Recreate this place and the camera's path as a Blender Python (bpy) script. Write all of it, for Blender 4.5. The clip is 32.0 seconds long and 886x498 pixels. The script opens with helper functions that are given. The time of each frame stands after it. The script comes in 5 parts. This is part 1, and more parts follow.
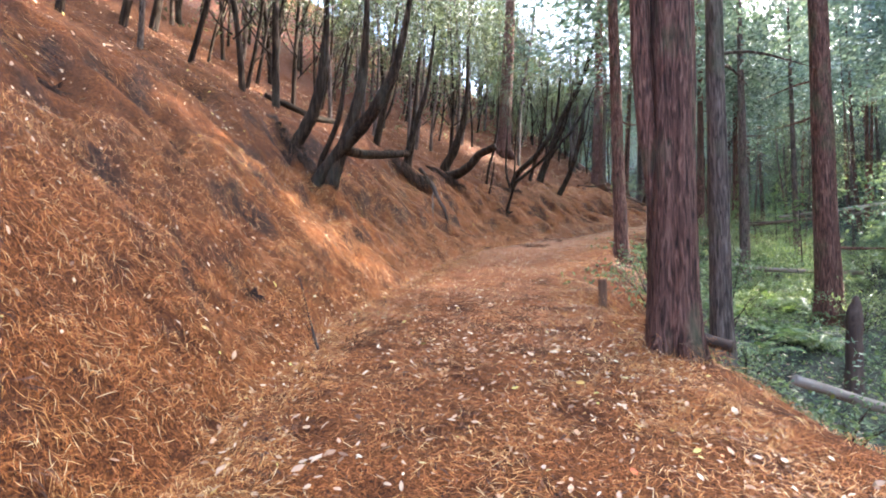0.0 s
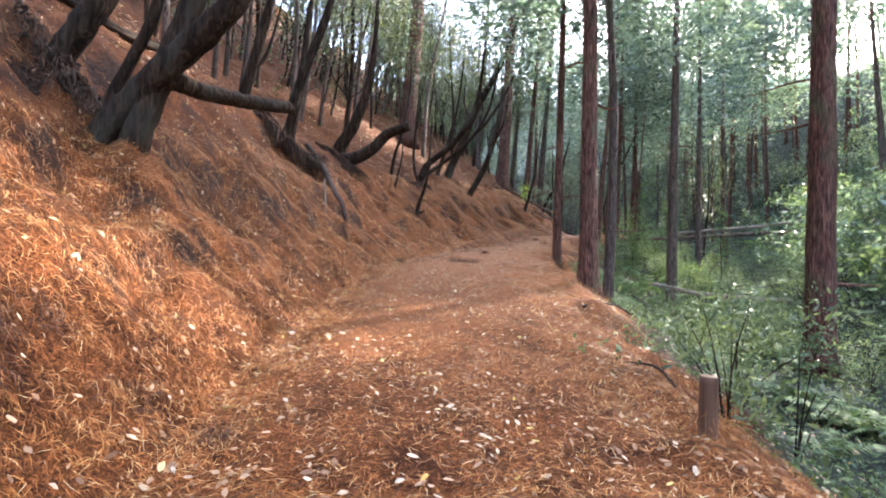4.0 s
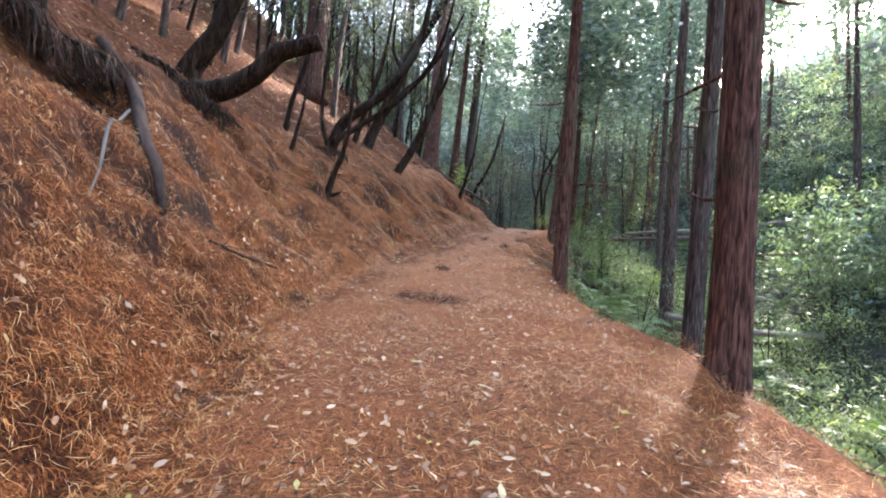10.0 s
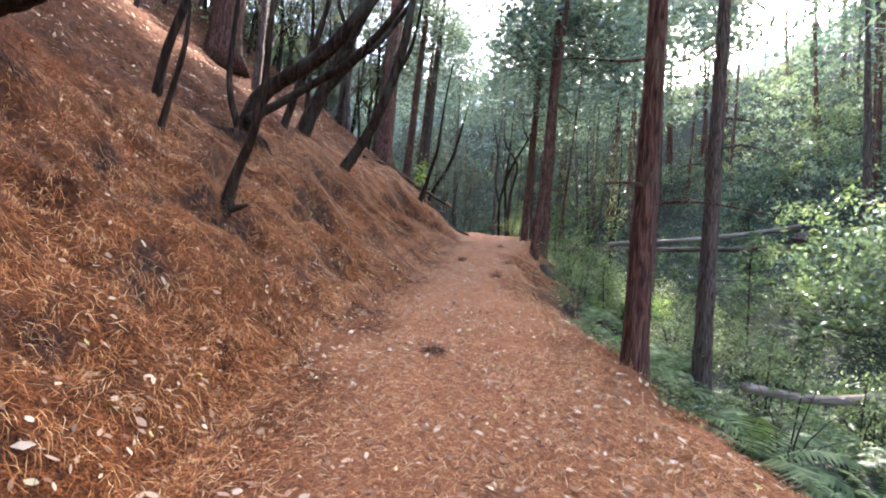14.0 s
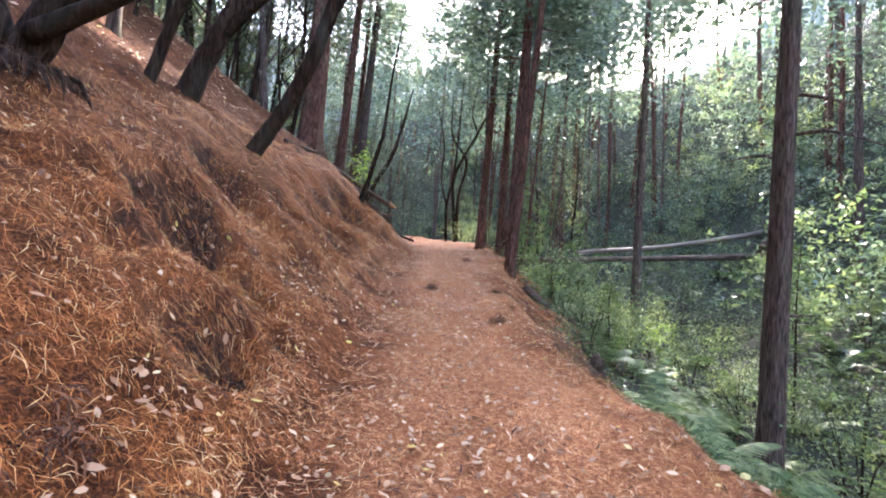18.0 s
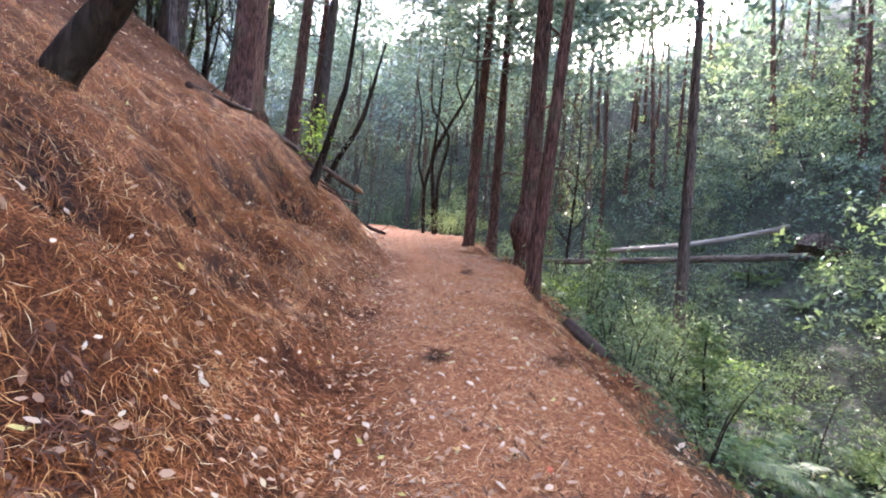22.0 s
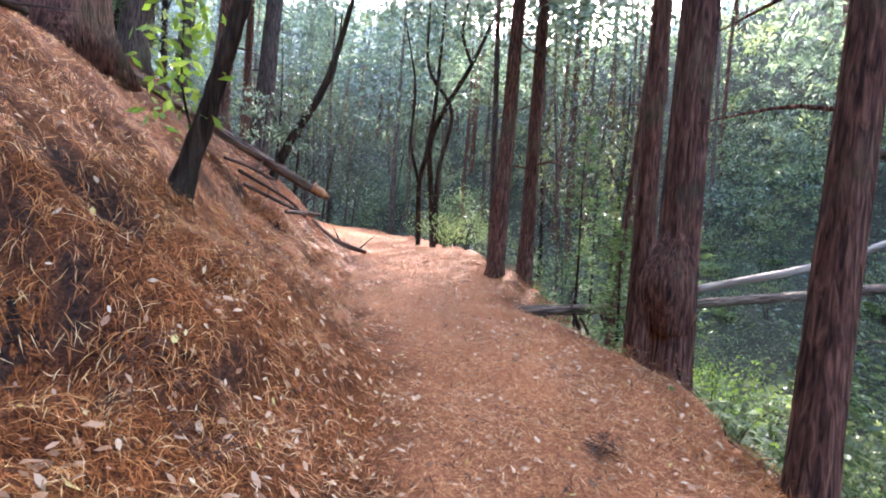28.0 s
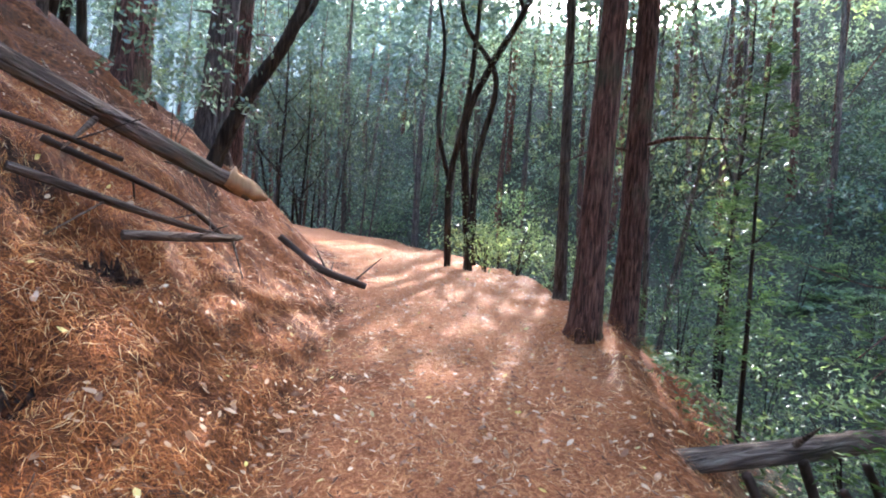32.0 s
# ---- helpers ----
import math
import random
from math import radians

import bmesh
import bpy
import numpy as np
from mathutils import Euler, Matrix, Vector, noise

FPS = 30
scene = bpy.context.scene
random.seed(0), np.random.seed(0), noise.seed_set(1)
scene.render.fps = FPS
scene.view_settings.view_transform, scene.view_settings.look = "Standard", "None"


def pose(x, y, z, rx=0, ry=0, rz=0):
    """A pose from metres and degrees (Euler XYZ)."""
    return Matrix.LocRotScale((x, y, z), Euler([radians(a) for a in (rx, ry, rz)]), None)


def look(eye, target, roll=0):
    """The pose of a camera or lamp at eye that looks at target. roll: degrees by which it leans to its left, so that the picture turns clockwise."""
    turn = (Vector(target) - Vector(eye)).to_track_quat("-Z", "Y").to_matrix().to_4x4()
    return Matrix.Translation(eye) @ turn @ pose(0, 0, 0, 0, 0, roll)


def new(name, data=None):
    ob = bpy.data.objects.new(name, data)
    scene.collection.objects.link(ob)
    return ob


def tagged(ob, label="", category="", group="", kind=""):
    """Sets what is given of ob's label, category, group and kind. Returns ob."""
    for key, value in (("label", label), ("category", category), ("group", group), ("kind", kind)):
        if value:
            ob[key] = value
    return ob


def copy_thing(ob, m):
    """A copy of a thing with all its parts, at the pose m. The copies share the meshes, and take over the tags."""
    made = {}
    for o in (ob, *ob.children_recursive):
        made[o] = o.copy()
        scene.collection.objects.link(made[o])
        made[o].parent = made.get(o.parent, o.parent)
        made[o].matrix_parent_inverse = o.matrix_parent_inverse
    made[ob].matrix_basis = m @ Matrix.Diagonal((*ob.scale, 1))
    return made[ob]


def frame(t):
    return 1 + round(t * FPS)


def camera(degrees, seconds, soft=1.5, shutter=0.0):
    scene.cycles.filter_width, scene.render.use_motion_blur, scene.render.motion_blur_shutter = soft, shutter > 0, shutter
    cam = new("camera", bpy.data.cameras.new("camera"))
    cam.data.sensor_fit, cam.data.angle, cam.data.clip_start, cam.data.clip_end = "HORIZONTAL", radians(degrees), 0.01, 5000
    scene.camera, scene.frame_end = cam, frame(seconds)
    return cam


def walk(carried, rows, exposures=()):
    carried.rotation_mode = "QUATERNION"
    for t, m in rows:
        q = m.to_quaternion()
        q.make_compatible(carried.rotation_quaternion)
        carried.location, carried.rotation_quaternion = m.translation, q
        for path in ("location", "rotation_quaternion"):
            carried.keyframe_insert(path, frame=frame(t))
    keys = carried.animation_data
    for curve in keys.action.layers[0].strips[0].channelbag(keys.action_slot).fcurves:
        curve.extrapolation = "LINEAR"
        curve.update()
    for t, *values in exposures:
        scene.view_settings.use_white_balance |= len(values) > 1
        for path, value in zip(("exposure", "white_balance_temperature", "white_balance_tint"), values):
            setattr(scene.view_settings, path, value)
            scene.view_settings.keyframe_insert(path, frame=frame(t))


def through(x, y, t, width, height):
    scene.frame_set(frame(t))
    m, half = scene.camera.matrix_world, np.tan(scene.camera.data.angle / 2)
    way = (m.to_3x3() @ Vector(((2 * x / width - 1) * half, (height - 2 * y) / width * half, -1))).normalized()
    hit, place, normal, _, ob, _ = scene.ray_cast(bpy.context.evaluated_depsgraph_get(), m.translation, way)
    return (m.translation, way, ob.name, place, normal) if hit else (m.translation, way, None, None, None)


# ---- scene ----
cam = camera(87.3, 32.0, soft=2.0)
PATH = [
    (0, (0.000, 0.000, 1.450), (0.001, 1.998, 1.536), 0.10),
    (0.5, (-0.079, 0.538, 1.504), (-0.039, 2.536, 1.585), 0.43),
    (1, (-0.134, 1.041, 1.571), (-0.022, 3.036, 1.645), 0.84),
    (1.5, (-0.160, 1.575, 1.648), (0.010, 3.566, 1.723), 1.17),
    (2, (-0.241, 2.119, 1.754), (0.019, 4.100, 1.833), 1.39),
    (2.5, (-0.278, 2.643, 1.827), (0.029, 4.618, 1.908), 1.47),
    (3, (-0.361, 3.168, 1.917), (0.018, 5.131, 1.996), 1.72),
    (3.5, (-0.339, 3.709, 1.971), (0.105, 5.658, 2.047), 1.80),
    (4, (-0.389, 4.228, 2.036), (0.124, 6.160, 2.111), 2.14),
    (4.5, (-0.318, 4.763, 2.106), (0.261, 6.675, 2.186), 2.18),
    (6.5, (-0.210, 6.573, 2.290), (0.523, 8.434, 2.332), 3.01),
    (7, (-0.126, 7.025, 2.326), (0.627, 8.877, 2.364), 3.09),
    (7.5, (-0.071, 7.511, 2.415), (0.712, 9.351, 2.450), 3.24),
    (8, (0.061, 7.973, 2.490), (0.880, 9.798, 2.518), 3.51),
    (8.5, (0.140, 8.454, 2.563), (0.992, 10.263, 2.591), 3.73),
    (9, (0.289, 8.920, 2.610), (1.167, 10.717, 2.637), 3.82),
    (9.5, (0.366, 9.400, 2.678), (1.262, 11.188, 2.705), 4.02),
    (10, (0.488, 9.843, 2.739), (1.408, 11.619, 2.762), 3.97),
    (10.5, (0.585, 10.325, 2.790), (1.521, 12.092, 2.814), 4.13),
    (11, (0.715, 10.777, 2.858), (1.689, 12.524, 2.887), 4.23),
    (11.5, (0.885, 11.227, 2.941), (1.892, 12.955, 2.975), 4.42),
    (12, (1.035, 11.655, 3.048), (2.090, 13.354, 3.079), 4.48),
    (12.5, (1.151, 12.090, 3.185), (2.235, 13.771, 3.210), 4.64),
    (13, (1.265, 12.522, 3.295), (2.364, 14.192, 3.310), 4.55),
    (13.5, (1.511, 13.013, 3.362), (2.621, 14.676, 3.381), 4.22),
    (15.5, (2.199, 14.590, 3.621), (3.433, 16.164, 3.647), 4.33),
    (16, (2.322, 15.079, 3.639), (3.602, 16.615, 3.672), 4.19),
    (16.5, (2.587, 15.380, 3.650), (3.900, 16.888, 3.696), 3.88),
    (17, (2.776, 15.874, 3.746), (4.120, 17.355, 3.793), 3.82),
    (17.5, (3.025, 16.282, 3.789), (4.390, 17.744, 3.834), 3.76),
    (18, (3.285, 16.706, 3.828), (4.652, 18.165, 3.870), 3.75),
    (18.5, (3.531, 17.128, 3.893), (4.910, 18.576, 3.921), 3.74),
    (19, (3.835, 17.536, 3.943), (5.227, 18.973, 3.964), 3.83),
    (19.5, (4.080, 17.971, 4.036), (5.487, 19.392, 4.043), 3.81),
    (20, (4.424, 18.344, 4.101), (5.842, 19.755, 4.099), 3.74),
    (20.5, (4.695, 18.776, 4.165), (6.135, 20.164, 4.155), 3.86),
    (21, (5.048, 19.153, 4.208), (6.506, 20.521, 4.192), 3.91),
    (21.5, (5.342, 19.544, 4.268), (6.805, 20.908, 4.250), 4.00),
    (22, (5.632, 19.874, 4.295), (7.103, 21.230, 4.277), 4.21),
    (22.5, (5.930, 20.288, 4.345), (7.409, 21.634, 4.324), 4.49),
    (23, (6.265, 20.654, 4.414), (7.762, 21.980, 4.391), 4.41),
    (23.5, (6.557, 21.112, 4.479), (8.073, 22.416, 4.461), 4.01),
    (24, (6.856, 21.496, 4.530), (8.389, 22.780, 4.515), 3.86),
    (24.5, (7.143, 21.904, 4.584), (8.684, 23.179, 4.574), 3.80),
    (25, (7.416, 22.209, 4.611), (8.966, 23.474, 4.603), 3.76),
    (25.5, (7.730, 22.548, 4.669), (9.281, 23.810, 4.654), 3.74),
    (27.5, (8.864, 23.744, 5.060), (10.390, 25.036, 5.002), 3.63),
    (28, (9.158, 24.147, 5.123), (10.685, 25.436, 5.058), 3.81),
    (28.5, (9.553, 24.494, 5.166), (11.081, 25.783, 5.098), 3.88),
    (29, (9.903, 24.891, 5.190), (11.421, 26.192, 5.119), 3.95),
    (29.5, (10.311, 25.226, 5.212), (11.822, 26.534, 5.152), 3.74),
    (30, (10.673, 25.623, 5.244), (12.179, 26.938, 5.187), 3.66),
    (30.5, (11.083, 25.954, 5.295), (12.584, 27.275, 5.231), 3.63),
    (31, (11.463, 26.339, 5.303), (12.945, 27.680, 5.235), 3.91),
    (31.5, (11.831, 26.727, 5.367), (13.297, 28.087, 5.296), 4.11),
    (32, (12.218, 27.109, 5.439), (13.665, 28.488, 5.373), 4.00),
]
EXPOSURES = [(0, 4.5, 6200, 13), (4, 4.4, 6200, 13), (10, 4.35, 6050, 14), (18, 4.65, 6050, 20), (24, 4.8, 5950, 24), (29, 4.95, 5850, 18), (32, 4.7, 5600, 12)]
walk(cam, [(t, look(eye, target, roll)) for t, eye, target, roll in PATH], EXPOSURES)

# ---- sky and sun ----
SUN_TURN, SUN_UP = 64.0, 31.0  # degrees to the right of +y, and above the horizon
SUN_WAY = Vector((math.sin(radians(SUN_TURN)) * math.cos(radians(SUN_UP)), math.cos(radians(SUN_TURN)) * math.cos(radians(SUN_UP)), math.sin(radians(SUN_UP))))
world = bpy.data.worlds.new("sky")
scene.world = world
world.use_nodes = True
sky_nodes = world.node_tree.nodes
sky = sky_nodes.new("ShaderNodeTexSky")
sky.sky_type, sky.sun_disc = "NISHITA", False
sky.sun_elevation, sky.sun_rotation = radians(SUN_UP), radians(SUN_TURN)
sky.air_density, sky.dust_density = 1.0, 3.0
world.node_tree.links.new(sky.outputs[0], sky_nodes["Background"].inputs[0])
sky_nodes["Background"].inputs[1].default_value = 0.15
sun = new("sun", bpy.data.lights.new("sun", "SUN"))
sun.data.energy, sun.data.angle, sun.data.color = 2.0, radians(0.6), (1.0, 0.93, 0.82)
sun.matrix_world = look(SUN_WAY * 100, (0, 0, 0))

# ---- ground shape ----
CENTRE = [(5, -45, -4.2), (2, -20, -1.9), (0.6, -8, -0.75), (0.35, -4, -0.35), (0, 0, 0.03), (-0.24, 2.12, 0.33), (-0.38, 4.23, 0.62), (-0.25, 6.1, 0.85), (0.06, 7.97, 1.07),
          (0.49, 9.84, 1.32), (1.03, 11.66, 1.63), (1.65, 13.3, 1.97), (2.32, 15.08, 2.22), (3.29, 16.71, 2.41), (4.42, 18.34, 2.68),
          (5.63, 19.87, 2.87), (6.86, 21.5, 3.11), (7.9, 22.75, 3.3), (9.16, 24.15, 3.66), (10.67, 25.62, 3.84), (12.22, 27.11, 4.02),
          (14.9, 30.0, 4.3), (17.2, 33.1, 4.62), (19.0, 36.3, 4.9), (19.6, 40, 5.2), (19, 44, 5.5), (16, 54, 6.4), (9, 70, 7.5)]


def trail_line():
    c = np.array(CENTRE, float)
    s = np.r_[0, np.cumsum(np.hypot(*np.diff(c[:, :2], axis=0).T))]
    u = np.arange(0, s[-1], 0.25)
    p = np.stack([np.interp(u, s, c[:, k]) for k in range(3)], 1)
    for _ in range(30):
        p[1:-1] = 0.25 * p[:-2] + 0.5 * p[1:-1] + 0.25 * p[2:]
    far = np.r_[0, np.cumsum(np.hypot(*np.diff(p[:, :2], axis=0).T))]
    return p, far - far[np.argmin(np.hypot(p[:, 0] - 0.6, p[:, 1] + 8))]


LINE, ALONG = trail_line()
TANGENT = np.gradient(LINE[:, :2], axis=0)
TANGENT /= np.linalg.norm(TANGENT, axis=1)[:, None]
# distance along the trail; left edge, right edge of the tread, depth of the creek below it
SHAPE = np.array([(0, 1.5, 2.9, 1.3), (8, 1.35, 2.9, 1.3), (14, 1.15, 2.8, 1.35), (16, 1.15, 2.5, 1.4), (19, 1.15, 2.9, 1.5), (22, 1.1, 2.95, 1.6),
                  (25, 0.8, 2.6, 1.8), (28, 0.45, 2.2, 2.0), (32, 0.2, 1.8, 2.15), (36, 0.3, 2.0, 2.2), (38.8, 0.12, 2.4, 2.2), (40.3, 0.5, 2.1, 2.2), (41.3, 0.75, 1.9, 2.2),
                  (42, 0.8, 1.6, 2.2), (45, 0.75, 3.0, 2.2), (50, 0.9, 3.0, 2.1), (60, 1.0, 2.6, 2.0)])


# hollows under the lip of the bank: x, y, radius, depth
PITS = [(-4.35, 4.9, 0.44, 0.43), (-4.2, 6.1, 0.4, 0.41), (-4.7, 8.4, 0.4, 0.4), (-4.75, 9.7, 0.36, 0.36), (-3.6, 6.1, 0.23, 0.29), (-2.1, 5.1, 0.16, 0.2), (-3.45, 9.9, 0.3, 0.35),
        (-1.2, 15.35, 0.55, 0.55), (-0.75, 16.25, 0.5, 0.5), (0.1, 18.4, 0.5, 0.45), (1.6, 21.3, 0.3, 0.3), (2.15, 18.9, 0.36, 0.4), (2.8, 19.05, 0.3, 0.36), (4.35, 19.88, 0.24, 0.36), (4.85, 20.3, 0.2, 0.3),
        (4.84, 20.96, 0.2, 0.3), (4.55, 21.4, 0.26, 0.4), (5.2, 22.83, 0.32, 0.45), (6.0, 23.08, 0.24, 0.35), (7.7, 24.5, 0.3, 0.4), (6.9, 23.9, 0.2, 0.3), (9.3, 26.72, 0.42, 0.5), (10.0, 27.3, 0.28, 0.36),
        (11.05, 27.85, 0.26, 0.36), (12.2, 29.83, 0.36, 0.45), (12.9, 30.7, 0.24, 0.32), (-3.2, 7.4, 0.25, 0.29), (-1.9, 11.0, 0.45, 0.4)]


def hashed(ix, iy, k):
    n = (ix.astype(np.int64) * 374761393 + iy.astype(np.int64) * 668265263 + k * 974634777) & 0x7FFFFFFF
    n = ((n ^ (n >> 13)) * 1274126177) & 0x7FFFFFFF
    return ((n ^ (n >> 16)) & 0xFFFF) / 65535.0


def lumps(x, y, size, k=0):
    """Smooth random heights of -1 to 1, a lump about size metres across."""
    x, y = np.asarray(x, float) / size + 1000, np.asarray(y, float) / size + 1000
    ix, iy = np.floor(x), np.floor(y)
    fx, fy = x - ix, y - iy
    fx, fy = fx * fx * (3 - 2 * fx), fy * fy * (3 - 2 * fy)
    a, b = hashed(ix, iy, k), hashed(ix + 1, iy, k)
    c, d = hashed(ix, iy + 1, k), hashed(ix + 1, iy + 1, k)
    return 2 * ((a * (1 - fx) + b * fx) * (1 - fy) + (c * (1 - fx) + d * fx) * fy) - 1


def trail_place(x, y):
    """Distance along the trail, offset to its right and trail height, for arrays of x and y."""
    x, y = np.atleast_1d(np.asarray(x, float)), np.atleast_1d(np.asarray(y, float))
    s, d, z = np.empty_like(x), np.empty_like(x), np.empty_like(x)
    for a in range(0, len(x), 20000):
        q = np.stack([x[a : a + 20000], y[a : a + 20000]], 1)
        far = ((q[:, None] - LINE[None, :, :2]) ** 2).sum(2)
        i = far.argmin(1)
        off = q - LINE[i, :2]
        along = (off * TANGENT[i]).sum(1)
        side = off[:, 0] * TANGENT[i, 1] - off[:, 1] * TANGENT[i, 0]
        inner = (i > 0) & (i < len(LINE) - 1)
        d[a : a + 20000] = np.where(side < 0, -1, 1) * np.where(inner, np.abs(side), np.sqrt(far[np.arange(len(i)), i]))
        s[a : a + 20000] = ALONG[i] + np.clip(along, -0.3, 0.3)
        z[a : a + 20000] = np.interp(s[a : a + 20000], ALONG, LINE[:, 2])
    return s, d, z


def soft(x, w):
    """max(0, x), rounded over about w."""
    return 0.5 * (x + np.sqrt(x * x + w * w)) - 0.5 * w * np.exp(-np.abs(x) / w)


def height(x, y, rough=True):
    x, y = np.atleast_1d(np.asarray(x, float)), np.atleast_1d(np.asarray(y, float))
    s, d, z = trail_place(x, y)
    left, right, deep = (np.interp(s, SHAPE[:, 0], SHAPE[:, k]) for k in (1, 2, 3))
    up = soft(-d - left, 0.25)
    near = np.clip((27 - s) / 5, 0, 1)  # the bank stands steeper along the first stretch, with a lip above
    bank = (0.93 + 0.22 * near) * up - (0.19 + 0.26 * near) * soft(up - 2.2 - 1.0 * near, 0.5) - 0.5 * soft(up - 55, 6)
    down = soft(d - right, 0.3)
    fall = deep - soft(deep - 0.6 * down, 0.5)
    steeper = 0.22 + 0.28 * np.clip((s - 22) / 8, 0, 1)
    rise = 0.47 * soft(d - 8.8, 1.2) + steeper * soft(d - 15, 2) - (0.33 + steeper) * soft(d - 36, 4)
    h = z + bank - fall + rise
    if rough:
        away = np.clip((np.abs(d) - 1.0) / 1.5, 0, 1)
        h = h + lumps(x, y, 0.42, 3) * (0.012 + 0.075 * away) + lumps(x, y, 1.3, 4) * (0.012 + 0.075 * away) + lumps(x, y, 4.5, 5) * 0.3 * np.clip((np.abs(d) - 4) / 5, 0, 1)
        for px, py, pr, pd in PITS:
            q = ((x - px) ** 2 + (y - py) ** 2) / pr**2
            h = h - pd * np.exp(-(q**1.5))
        # shallow slips and overhung lips in the cut bank
        cut = np.clip(1 - np.abs(up - 1.5) / 1.3, 0, 1)
        h = h + cut * 0.2 * np.clip(lumps(x, y, 0.75, 8) * 2.2, -1, 0.6)
        h = h - cut * 0.5 * np.clip(lumps(x, y, 0.45, 9) - 0.3, 0, 0.6)
        # small ledges that step up the bank, and the eroded outer edge of the tread
        where = np.clip(lumps(x, y, 0.9, 14) * 2.2 + 0.25, 0, 1) * np.clip((up - 0.25) / 0.4, 0, 1) * np.clip((5.5 - up) / 1.5, 0, 1)
        turn = (1.35 * up + 0.8 * lumps(x, y, 0.7, 12) + 0.25 * lumps(x, y, 0.25, 13)) % 1.0
        h = h + where * 0.26 * (np.clip((turn - 0.74) / 0.2, 0, 1) - turn)
        broken = np.clip((s - 21) / 3, 0, 1) * np.clip((42 - s) / 2, 0, 1) * np.clip(lumps(x, y, 1.2, 15) + 0.7, 0, 1)
        h = h - broken * 0.22 * np.clip((d - right - 0.05 + 0.15 * lumps(x, y, 0.4, 16)) / 0.22, 0, 1)
    return h

# ---- materials ----
def material(name, rough=0.8):
    m = bpy.data.materials.new(name)
    m.use_nodes = True
    n, l = m.node_tree.nodes, m.node_tree.links
    b = n["Principled BSDF"]
    b.inputs["Roughness"].default_value = rough
    b.inputs["Specular IOR Level"].default_value = 0.15
    return m, n, l, b


def ramp(n, l, source, stops):
    r = n.new("ShaderNodeValToRGB")
    while len(r.color_ramp.elements) < len(stops):
        r.color_ramp.elements.new(0.5)
    for e, (at, c) in zip(r.color_ramp.elements, stops):
        e.position, e.color = at, (*c, 1)
    l.new(source, r.inputs[0])
    return r.outputs[0]


def grain(n, l, scale, stretch=(1, 1, 1), detail=6, coords="Object", distort=0.0):
    tc, mp, tx = n.new("ShaderNodeTexCoord"), n.new("ShaderNodeMapping"), n.new("ShaderNodeTexNoise")
    mp.inputs["Scale"].default_value = stretch
    tx.inputs["Scale"].default_value, tx.inputs["Detail"].default_value, tx.inputs["Distortion"].default_value = scale, detail, distort
    l.new(tc.outputs[coords], mp.inputs[0])
    l.new(mp.outputs[0], tx.inputs["Vector"])
    return tx.outputs["Fac"]


def blend(n, l, fac, a, b, how="MIX"):
    x = n.new("ShaderNodeMix")
    x.data_type, x.blend_type = "RGBA", how
    for sock, v in ((x.inputs[0], fac), (x.inputs[6], a), (x.inputs[7], b)):
        if isinstance(v, (int, float)):
            sock.default_value = v
        elif isinstance(v, tuple):
            sock.default_value = (*v, 1)
        else:
            l.new(v, sock)
    return x.outputs[2]


def relief(n, l, b, source, strength, distance):
    k = n.new("ShaderNodeBump")
    k.inputs["Strength"].default_value, k.inputs["Distance"].default_value = strength, distance
    l.new(source, k.inputs["Height"])
    l.new(k.outputs[0], b.inputs["Normal"])


def litter_material():
    m, n, l, b = material("needle_litter", 0.9)
    fine = ramp(n, l, grain(n, l, 42, (1, 1, 1), 8, distort=1.5), [(0.3, (0.020, 0.007, 0.003)), (0.5, (0.15, 0.045, 0.012)), (0.7, (0.38, 0.14, 0.038))])
    broad = ramp(n, l, grain(n, l, 2.4, detail=6), [(0.36, (0.42, 0.36, 0.34)), (0.5, (0.9, 0.86, 0.84)), (0.66, (1.12, 1.06, 1.0))])
    brown = blend(n, l, 1.0, fine, broad, "MULTIPLY")
    green = ramp(n, l, grain(n, l, 11, detail=7), [(0.3, (0.014, 0.014, 0.010)), (0.48, (0.042, 0.040, 0.026)), (0.6, (0.045, 0.058, 0.032)), (0.78, (0.11, 0.095, 0.065))])
    at = n.new("ShaderNodeAttribute")
    at.attribute_name = "undergrowth"
    worn = ramp(n, l, grain(n, l, 38, detail=8, distort=1.2), [(0.25, (0.10, 0.042, 0.022)), (0.5, (0.33, 0.122, 0.046)), (0.72, (0.52, 0.245, 0.11))])
    path = n.new("ShaderNodeAttribute")
    path.attribute_name = "tread"
    # darker brown litter tone that paints shade over the upper slope
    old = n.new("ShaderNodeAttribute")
    old.attribute_name = "slope_shade"
    slope_shade = ramp(n, l, grain(n, l, 16, detail=9, distort=1.0), [(0.3, (0.018, 0.006, 0.003)), (0.52, (0.085, 0.029, 0.009)), (0.72, (0.20, 0.078, 0.024))])
    brown = blend(n, l, old.outputs["Fac"], brown, slope_shade)
    # dark soil tone standing in for the shade under the ledges
    bare = n.new("ShaderNodeAttribute")
    bare.attribute_name = "scarp_shade"
    scarp_dark = ramp(n, l, grain(n, l, 30, detail=8, distort=1.0), [(0.3, (0.014, 0.009, 0.007)), (0.55, (0.055, 0.028, 0.018)), (0.75, (0.15, 0.066, 0.034))])
    cover = blend(n, l, at.outputs["Fac"], blend(n, l, path.outputs["Fac"], brown, worn), green)
    l.new(blend(n, l, bare.outputs["Fac"], cover, scarp_dark), b.inputs["Base Color"])
    relief(n, l, b, grain(n, l, 55, detail=8, distort=2.0), 0.9, 0.03)
    return m


